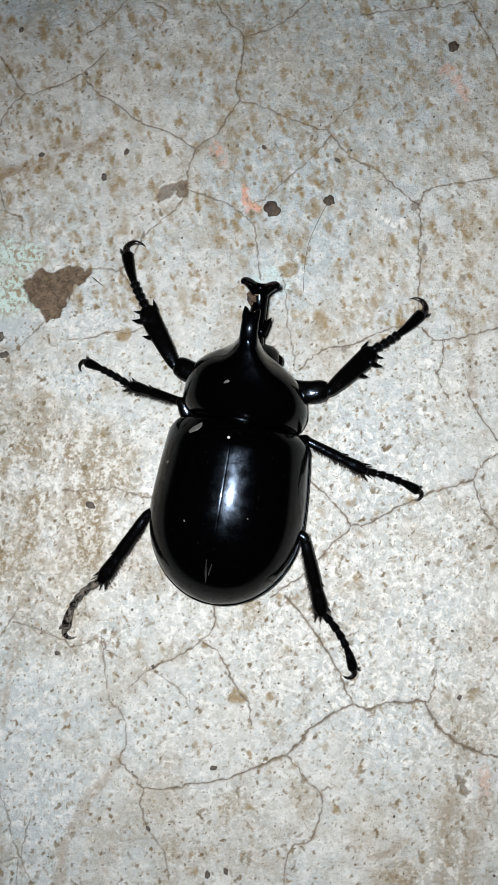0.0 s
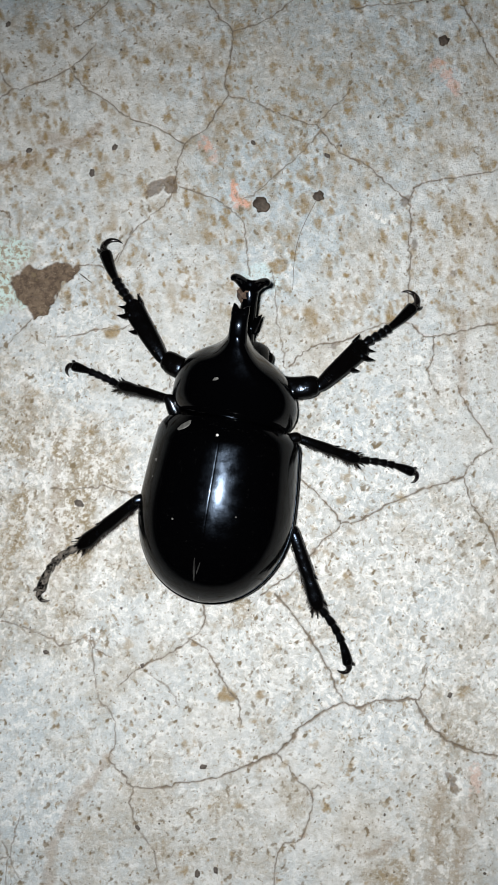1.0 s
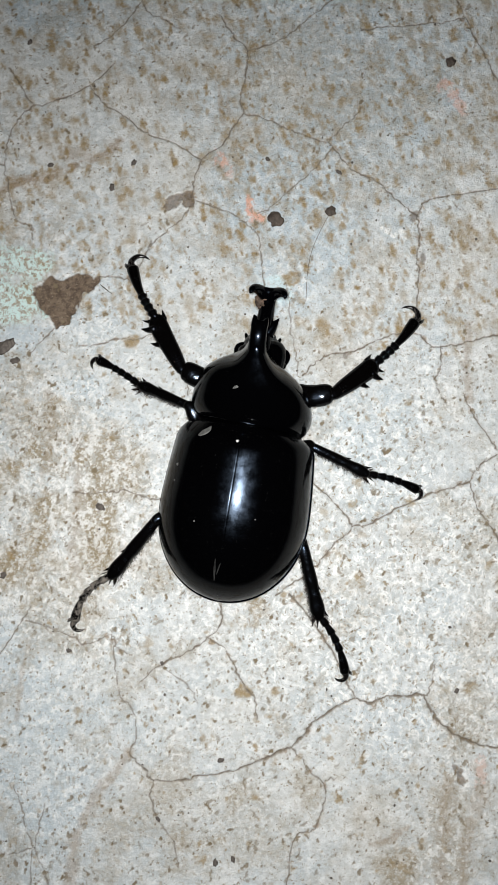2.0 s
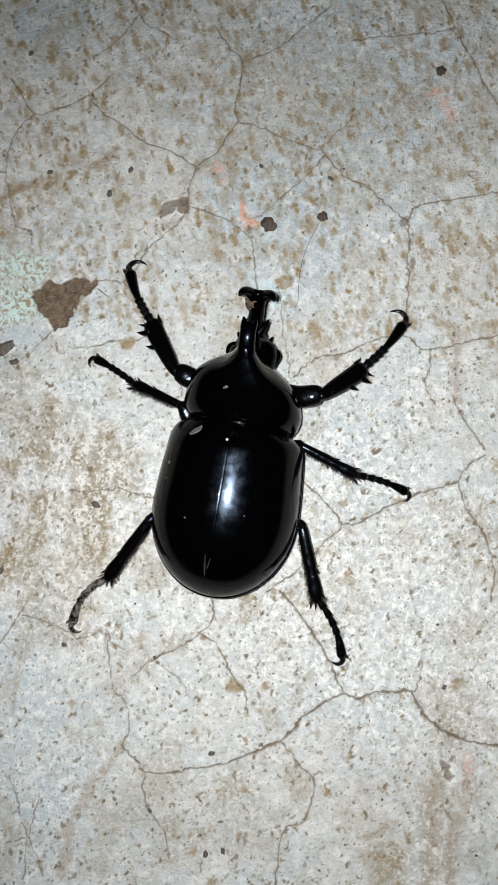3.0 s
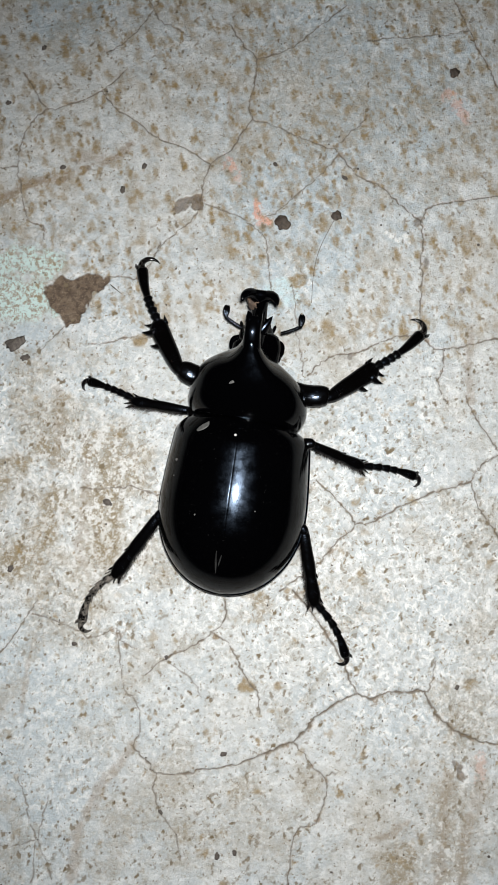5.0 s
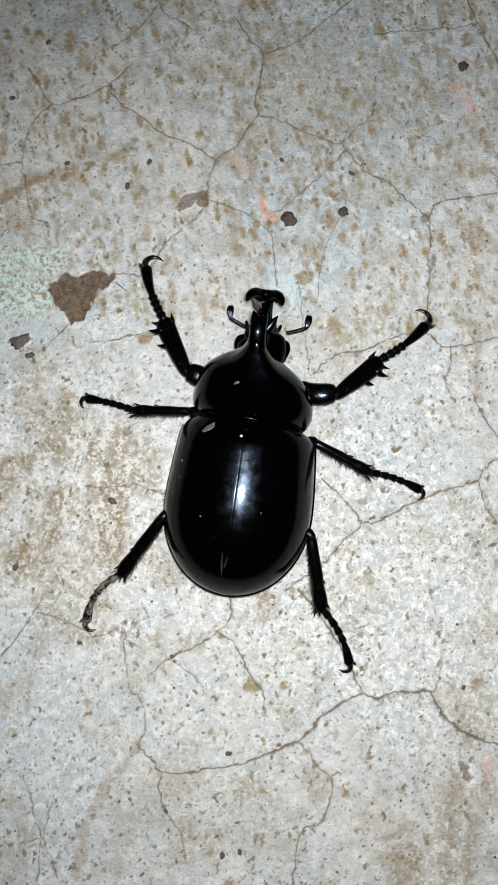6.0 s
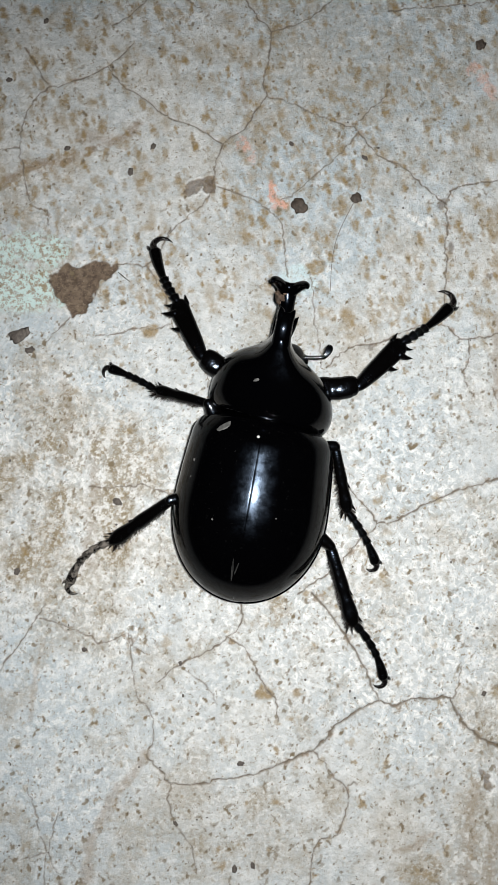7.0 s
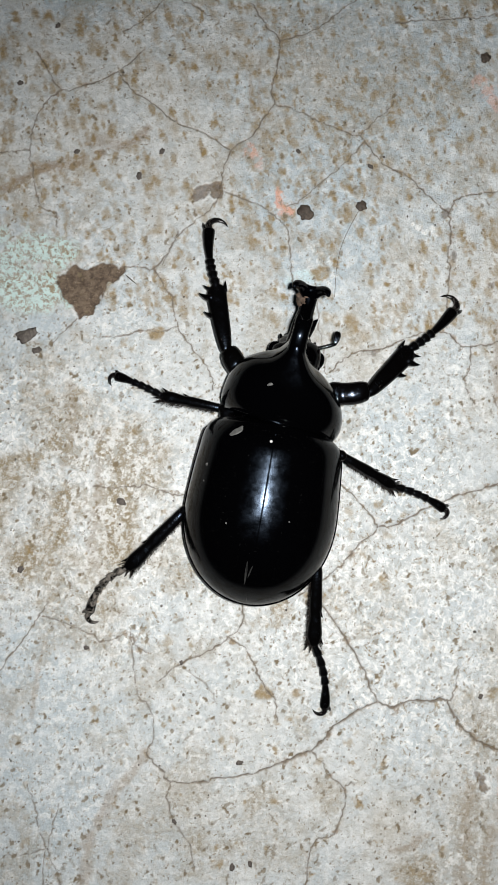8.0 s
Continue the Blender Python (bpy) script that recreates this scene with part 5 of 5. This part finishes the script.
    walk(legs["LM"][2], [
        (0, at(-21.31, 17.77, 4.51, -17.1, 68.7)), (0.5, at(-21.31, 17.77, 4.51, -17.1, 68.7)),
        (1, at(-21.19, 17.21, 4.48, -16.1, 74.3)), (1.2, at(-21.19, 17.21, 4.48, -16.1, 74.3)),
        (2.3, at(-21.32, 18.83, 4.5, -17.1, 64.3)), (2.5, at(-21.32, 18.83, 4.5, -17.1, 64.3)),
        (3, at(-21.32, 18.83, 4.5, -17.1, 64.3)), (3.5, at(-20.95, 18.66, 4.48, -16.7, 70)),
        (4, at(-21.44, 17.86, 4.51, -17.6, 66.8)), (4.3, at(-20.17, 17.32, 4.51, -16.7, 69.9)),
        (4.5, at(-20.95, 16.85, 4.51, -15.8, 71.5)), (4.7, at(-21.25, 16.51, 4.56, -16.9, 71.7)),
        (5.8, at(-21.88, 13.34, 4.5, -15.6, 81.3)), (6, at(-21.88, 13.34, 4.5, -15.6, 81.3)),
        (6.5, at(-21.22, 14.48, 4.5, -15.2, 78.3)), (6.6, at(-21.22, 14.48, 4.5, -15.2, 78.3)),
        (6.7, at(-20.71, 16.32, 4.5, -17.7, 71.9)), (6.8, at(-20.71, 16.32, 4.5, -17.7, 71.9)), (7, at(-20.45, 16.34, 4.52, -16.7, 72.6)),
        (7.2, at(-20.65, 16.28, 4.5, -16.9, 72.7)), (7.5, at(-21.03, 16.29, 4.51, -16.7, 73.9)),
        (8, at(-21.16, 16.06, 4.59, -17.4, 73.4)),
    ])
    walk(legs["RM"][0], [
        (0, at(4.6, 8.8, 7.03, -3.8, -63.3)), (0.5, at(4.6, 8.8, 7.03, -3.8, -63.3)),
        (1, at(4.78, 8.9, 6.95, 11.2, -65.1)), (1.2, at(4.78, 8.9, 6.95, 11.2, -65.1)),
        (2.3, at(4.47, 8.78, 7.04, -3.9, -66.8)), (2.5, at(4.47, 8.78, 7.04, -3.9, -66.8)),
        (3, at(4.47, 8.78, 7.04, -3.9, -66.8)), (3.5, at(5.76, 9.22, 7.23, 16.4, -73.6)),
        (4, at(5.41, 9.12, 7.06, 8.5, -73.4)), (4.1, at(5.83, 9.45, 7.4, 22.8, -61.4)),
        (4.3, at(5.5, 9.29, 7.28, 25.7, -60.1)), (4.5, at(5.43, 9.21, 7.25, 27.9, -64.5)),
        (4.7, at(5.45, 9.1, 7.22, 26.1, -77.4)), (5.8, at(4.69, 8.89, 7, 0, -70.8)),
        (6, at(4.69, 8.89, 7, 0, -70.8)), (6.5, at(5.19, 9.05, 7.07, 19.6, -75.2)),
        (6.6, at(5.19, 9.05, 7.07, 19.6, -75.2)), (6.8, at(7.51, 9.73, 9.06, 38.2, -73.7)),
        (7, at(5.2, 9.0, 7.2, 10.8, -74.8)), (7.2, at(7.16, 8.08, 7.96, 22.3, -113.1)),
        (7.5, at(6.35, 8.7, 7.59, 23.2, -102.7)), (8, at(4.89, 8.98, 6.97, 16.6, -82.3)),
    ])
    walk(legs["RM"][1], [
        (0, at(11.73, 12.38, 6.5, -7, -108)), (0.5, at(11.73, 12.38, 6.5, -7, -108)),
        (1, at(11.9, 12.21, 8.5, -16.8, -98.8)), (1.2, at(11.9, 12.21, 8.5, -16.8, -98.8)),
        (2.3, at(11.81, 11.92, 6.5, -6.8, -108.3)), (2.5, at(11.81, 11.92, 6.5, -6.8, -108.3)),
        (3, at(11.81, 11.92, 6.5, -6.8, -108.3)), (3.5, at(13.12, 11.39, 9.5, -21.8, -110.4)),
        (4, at(13, 11.39, 8.25, -15.6, -109.8)), (4.1, at(12.3, 12.98, 10.5, -27, -161.5)),
        (4.3, at(11.75, 12.88, 10.75, -28.5, -135.3)), (4.5, at(11.82, 12.25, 11, -29.8, -114)),
        (4.7, at(12.46, 10.66, 10.75, -28.4, -99.9)), (5.8, at(12.25, 11.52, 7, -9.5, -109.9)),
        (6, at(12.25, 11.52, 7, -9.5, -109.9)), (6.5, at(12.48, 10.97, 9.75, -23.1, -105.7)),
        (6.6, at(12.48, 10.97, 9.75, -23.1, -105.7)), (6.8, at(13.55, 11.5, 14, -48.2, -145.3)),
        (7, at(12.8, 11.07, 8.7, -18, -157.4)), (7.2, at(13.97, 5.18, 11, -29.8, -144.8)),
        (7.5, at(13.52, 7.08, 10.75, -28.4, -127.7)), (8, at(12.49, 10.01, 9.25, -20.5, -107.7)),
    ])
    walk(legs["RM"][2], [
        (0, at(23.13, 8.67, 5.03, -19.6, -99.2)), (0.5, at(23.13, 8.67, 5.03, -19.6, -99.2)),
        (1, at(23.32, 10.43, 5, -19, -91.3)), (1.2, at(23.32, 10.43, 5, -19, -91.3)),
        (2.3, at(23.2, 8.15, 5.06, -20, -97)), (2.5, at(23.2, 8.15, 5.06, -20, -97)),
        (3, at(23.2, 8.15, 5.06, -20, -97)), (3.5, at(23.63, 7.49, 5.01, -19.9, -98)),
        (4, at(23.94, 7.44, 5, -20.3, -97.1)), (4.1, at(15.72, 2.77, 5.01, -20.1, -153.4)),
        (4.3, at(19.22, 5.34, 4.98, -19.3, -127.3)), (4.5, at(21.39, 7.99, 5, -16.3, -105.8)),
        (4.7, at(22.92, 8.84, 5, -16.1, -89.6)), (5.8, at(23.45, 7.46, 5, -18, -99.3)),
        (6, at(23.45, 7.46, 5, -18, -99.3)), (6.5, at(23.18, 7.96, 5.01, -17.6, -101.9)),
        (6.6, at(23.18, 7.96, 5.01, -17.6, -101.9)), (6.8, at(18.13, 4.88, 5, -16.5, -118.2)),
        (7, at(17.21, 0.46, 4.95, -17, -139.8)), (7.2, at(20.02, -3.38, 4.99, -17, -132.9)),
        (7.5, at(21.92, 0.58, 5.01, -16.7, -114.7)), (8, at(23.26, 6.57, 5.01, -17.2, -102.6)),
    ])
    walk(legs["LH"][0], [
        (0, at(-6.42, -0.27, 7.01, 1.5, 122.8)), (0.5, at(-6.42, -0.27, 7.01, 1.5, 122.8)),
        (1, at(-5.57, 0.16, 6.86, 17.1, 110.2)), (1.2, at(-5.57, 0.16, 6.86, 17.1, 110.2)),
        (2.3, at(-6.69, -0.6, 7.16, 10.2, 130.9)), (2.5, at(-6.69, -0.6, 7.16, 10.2, 130.9)),
        (3, at(-6.69, -0.6, 7.16, 10.2, 130.9)), (3.5, at(-6.42, -0.31, 7.11, 12.1, 126.7)),
        (4, at(-6.56, -0.43, 7.19, 14.9, 127.2)), (4.3, at(-5.99, 0.01, 7, -3.2, 125.3)),
        (4.5, at(-6.76, -0.57, 7.05, 2.9, 127)), (4.7, at(-6.11, -0.08, 7.01, 4.7, 128.6)),
        (5.8, at(-6.32, -0.26, 7.1, 13.8, 128.9)), (6, at(-6.32, -0.26, 7.1, 13.8, 128.9)),
        (6.5, at(-6.64, -0.49, 7.21, 14.7, 127.2)), (6.6, at(-6.64, -0.49, 7.21, 14.7, 127.2)),
        (6.7, at(-5.5, 0.11, 6.86, 15.4, 102.3)), (6.8, at(-5.5, 0.11, 6.86, 15.4, 102.3)), (7, at(-5.97, 0.01, 6.99, 21.3, 110.9)),
        (7.2, at(-5.54, 0.2, 6.91, 10.2, 113.1)), (7.5, at(-5.99, 0.01, 7, 14.5, 123.2)),
        (8, at(-5.6, 0.22, 7.03, -3.4, 118.1)),
    ])
    walk(legs["LH"][1], [
        (0, at(-13.99, -5.15, 7.25, -13, 152.7)), (0.5, at(-13.99, -5.15, 7.25, -13, 152.7)),
        (1, at(-13.64, -2.81, 9.5, -22.4, 135.2)), (1.2, at(-13.64, -2.81, 9.5, -22.4, 135.2)),
        (2.3, at(-13.38, -6.4, 8.75, -19.2, 151.2)), (2.5, at(-13.38, -6.4, 8.75, -19.2, 151.2)),
        (3, at(-13.38, -6.4, 8.75, -19.2, 151.2)), (3.5, at(-13.47, -5.57, 9, -20.3, 152.5)),
        (4, at(-13.49, -5.69, 9.5, -22.4, 149)), (4.3, at(-13.32, -5.19, 6.5, -9.8, 153.2)),
        (4.5, at(-13.94, -5.98, 7.5, -14, 153.7)), (4.7, at(-13.12, -5.68, 7.75, -15.1, 150.6)),
        (5.8, at(-13.13, -5.74, 9.25, -21.3, 149.1)), (6, at(-13.13, -5.74, 9.25, -21.3, 149.1)),
        (6.5, at(-13.57, -5.75, 9.5, -22.5, 150.4)), (6.6, at(-13.57, -5.75, 9.5, -22.5, 150.4)),
        (6.7, at(-13.98, -1.73, 9.25, -21.4, 132.3)), (6.8, at(-13.98, -1.73, 9.25, -21.4, 132.3)), (7, at(-13.8, -2.98, 10.25, -25.7, 133)),
        (7.2, at(-13.69, -3.28, 8.5, -18.2, 135.6)), (7.5, at(-13.27, -4.77, 9.25, -21.3, 138.7)),
        (8, at(-13.52, -4.02, 6.5, -9.6, 144.3)),
    ])
    walk(legs["LH"][2], [
        (0, at(-20.43, -17.64, 4, -14.5, 150.8)), (0.5, at(-20.43, -17.64, 4, -14.5, 150.8)),
        (1, at(-23.04, -12.27, 3.99, -12.9, 145.9)), (1.2, at(-23.04, -12.27, 3.99, -12.9, 145.9)),
        (2.3, at(-19.95, -18.34, 4, -13.9, 150)), (2.5, at(-19.95, -18.34, 4, -13.9, 150)),
        (3, at(-19.95, -18.34, 4, -13.9, 150)), (3.5, at(-19.71, -17.57, 4, -13.8, 149.6)),
        (4, at(-20.35, -17.13, 4.01, -13.7, 152.4)), (4.3, at(-19.73, -17.88, 4.05, -12.9, 151.3)),
        (4.5, at(-20.14, -18.52, 4, -13.5, 151.3)), (4.7, at(-19.97, -17.81, 4, -13.4, 151.9)),
        (5.8, at(-20.03, -17.28, 4.02, -13.3, 150.7)), (6, at(-20.03, -17.28, 4.02, -13.3, 150.7)),
        (6.5, at(-20.16, -17.34, 3.99, -13.2, 150.7)), (6.6, at(-20.16, -17.34, 3.99, -13.2, 150.7)),
        (6.7, at(-23.92, -10.77, 3.99, -14.5, 139.9)), (6.8, at(-23.92, -10.77, 3.99, -14.5, 139.9)), (7, at(-23.31, -11.84, 4, -13.5, 143.4)),
        (7.2, at(-23.27, -13.08, 4, -14.1, 145.2)), (7.5, at(-22.15, -14.86, 4, -13.5, 144.8)),
        (8, at(-21.83, -15.56, 4.08, -14.1, 148)),
    ])
    walk(legs["RH"][0], [
        (0, at(6.32, -0.19, 7.07, 10.8, -121.5)), (0.5, at(6.32, -0.19, 7.07, 10.8, -121.5)),
        (1, at(5.65, 0.17, 7.02, -3.3, -115.9)), (1.2, at(5.65, 0.17, 7.02, -3.3, -115.9)),
        (2.3, at(6.17, -0.15, 7, 0, -131.7)), (2.5, at(6.17, -0.15, 7, 0, -131.7)),
        (3, at(5.95, 0.02, 7, -3.2, -109)), (3.5, at(6.15, -0.08, 6.99, -3.1, -119.1)),
        (4, at(5.93, 0.04, 7, -3.2, -120.8)), (4.3, at(6.54, -0.35, 7.14, 11.9, -123.1)),
        (4.5, at(5.93, 0.04, 6.99, 6.4, -122.7)), (4.7, at(5.77, 0.15, 6.97, 6.6, -122.6)),
        (5.8, at(6.58, -0.44, 7.11, 8.9, -127.1)), (6, at(6.58, -0.44, 7.11, 8.9, -127.1)),
        (6.5, at(6.77, -0.7, 6.95, -2.9, -132.6)), (6.6, at(6.77, -0.7, 6.95, -2.9, -132.6)),
        (6.7, at(7.52, -0.79, 6.92, -2.7, -117.6)), (6.8, at(7.52, -0.79, 6.92, -2.7, -117.6)), (7, at(7.63, -1.13, 6.91, -2.6, -124.7)),
        (7.2, at(7.53, -1.29, 7.09, 2.6, -130.2)), (7.5, at(7.05, -1.4, 6.92, -2.7, -143.1)),
        (8, at(5.5, -2.6, 7.3, 5.7, -141.7)),
    ])
    walk(legs["RH"][1], [
        (0, at(13.85, -4.81, 8.75, -17.9, -157.5)), (0.5, at(13.85, -4.81, 8.75, -17.9, -157.5)),
        (1, at(13.73, -3.75, 6.5, -7.8, -152.9)), (1.2, at(13.73, -3.75, 6.5, -7.8, -152.9)),
        (2.3, at(12.88, -6.14, 7, -10.4, -158.9)), (2.5, at(12.88, -6.14, 7, -10.4, -158.9)),
        (3, at(14.45, -2.9, 6.5, -7.9, -159.1)), (3.5, at(14.01, -4.45, 6.5, -8.3, -157.1)),
        (4, at(13.65, -4.56, 6.5, -8.2, -154.9)), (4.3, at(13.92, -5.17, 9, -19, -159.5)),
        (4.5, at(13.46, -4.79, 8, -14.7, -161.5)), (4.7, at(13.31, -4.67, 8, -14.7, -162.9)),
        (5.8, at(13.68, -5.8, 8.5, -16.8, -163.3)), (6, at(13.68, -5.8, 8.5, -16.8, -163.3)),
        (6.5, at(13.39, -6.78, 6.5, -8, -168.1)), (6.6, at(13.39, -6.78, 6.5, -8, -168.1)),
        (6.7, at(15.49, -4.95, 6.5, -7.7, -154.7)), (6.8, at(15.49, -4.95, 6.5, -7.7, -154.7)), (7, at(15.02, -6.26, 6.5, -8, -153.3)),
        (7.2, at(14.39, -7.1, 7.5, -12.6, -155.2)), (7.5, at(12.44, -8.59, 6.5, -8.1, -166.1)),
        (8, at(11.22, -9.81, 8.2, -15, -172)),
    ])
    walk(legs["RH"][2], [
        (0, at(18.9, -16.96, 4.51, -14.3, -142.1)), (0.5, at(18.9, -16.96, 4.51, -14.3, -142.1)),
        (1, at(19.97, -15.94, 4.63, -14.9, -143.2)), (1.2, at(19.97, -15.94, 4.63, -14.9, -143.2)),
        (2.3, at(17.78, -18.82, 4.5, -14.6, -146.4)), (2.5, at(17.78, -18.82, 4.5, -14.6, -146.4)),
        (3, at(19.34, -15.68, 4.61, -13.2, -147.1)), (3.5, at(19.33, -17.04, 4.52, -15.3, -141.9)),
        (4, at(19.45, -16.95, 4.52, -14.6, -144.5)), (4.3, at(18.49, -17.4, 4.51, -14.1, -143)),
        (4.5, at(17.69, -17.47, 4.5, -14.2, -141.7)), (4.7, at(17.24, -17.44, 4.5, -14.6, -140.9)),
        (5.8, at(17.47, -18.47, 4.51, -14.5, -144.9)), (6, at(17.47, -18.47, 4.51, -14.5, -144.9)),
        (6.5, at(16.2, -20.17, 4.58, -14.7, -150.6)), (6.6, at(16.2, -20.17, 4.58, -14.7, -150.6)),
        (6.7, at(21.34, -17.33, 4.64, -14, -138.4)), (6.8, at(21.34, -17.33, 4.64, -14, -138.4)), (7, at(21.16, -18.48, 4.58, -14.1, -140.9)),
        (7.2, at(20.05, -19.34, 4.5, -14.5, -144.5)), (7.5, at(15.72, -21.87, 4.56, -13.9, -155.4)),
        (8, at(13.15, -23.53, 4.47, -15.4, -160)),
    ])


SHIELD_TURN = [(0, -4), (6.6, -4), (7.0, -7), (7.5, -6), (8.0, -11)]
NOD = [(0, -28, 0), (1.2, -28, 0), (2.3, -11, 0), (3.5, -12, 0), (4.0, -20, 0), (4.1, -3, 0), (4.3, 0, 0), (4.7, 0, 0), (5.8, 0, 0),
       (6.6, 0, 0), (6.7, -27, 0), (7.2, -28, -1), (7.5, -23, -3), (8.0, -18, -5)]
FEELER_L = [(0, 120, -7), (2.5, 120, -7), (4.0, 115, -7), (4.1, 30, 0), (4.3, 0, 0), (4.7, -4, 0), (5.8, 0, 0), (6.6, 4, 0), (6.7, 90, -7), (8.0, 100, -7)]
FEELER_R = [(0, -120, -7), (2.5, -120, -7), (4.0, -115, -7), (4.1, -30, 0), (4.3, 0, 0), (4.7, 6, 0), (5.8, 0, 0), (6.6, 0, 0), (6.7, -50, -5.5), (7.0, -12, -5), (7.5, 0, -3.5), (8.0, 0, -2.5)]


def HEAD_AT(turn, nod):
    """The head's joint, carried round by the shield's turn; it slides back as it nods."""
    a = radians(turn)
    x, y = HEAD[0], HEAD[1] - SHIELD_Y - 0.0000866 * abs(nod) ** 3
    return x * math.cos(a) - y * math.sin(a), SHIELD_Y + x * math.sin(a) + y * math.cos(a), HEAD[2]


motions()
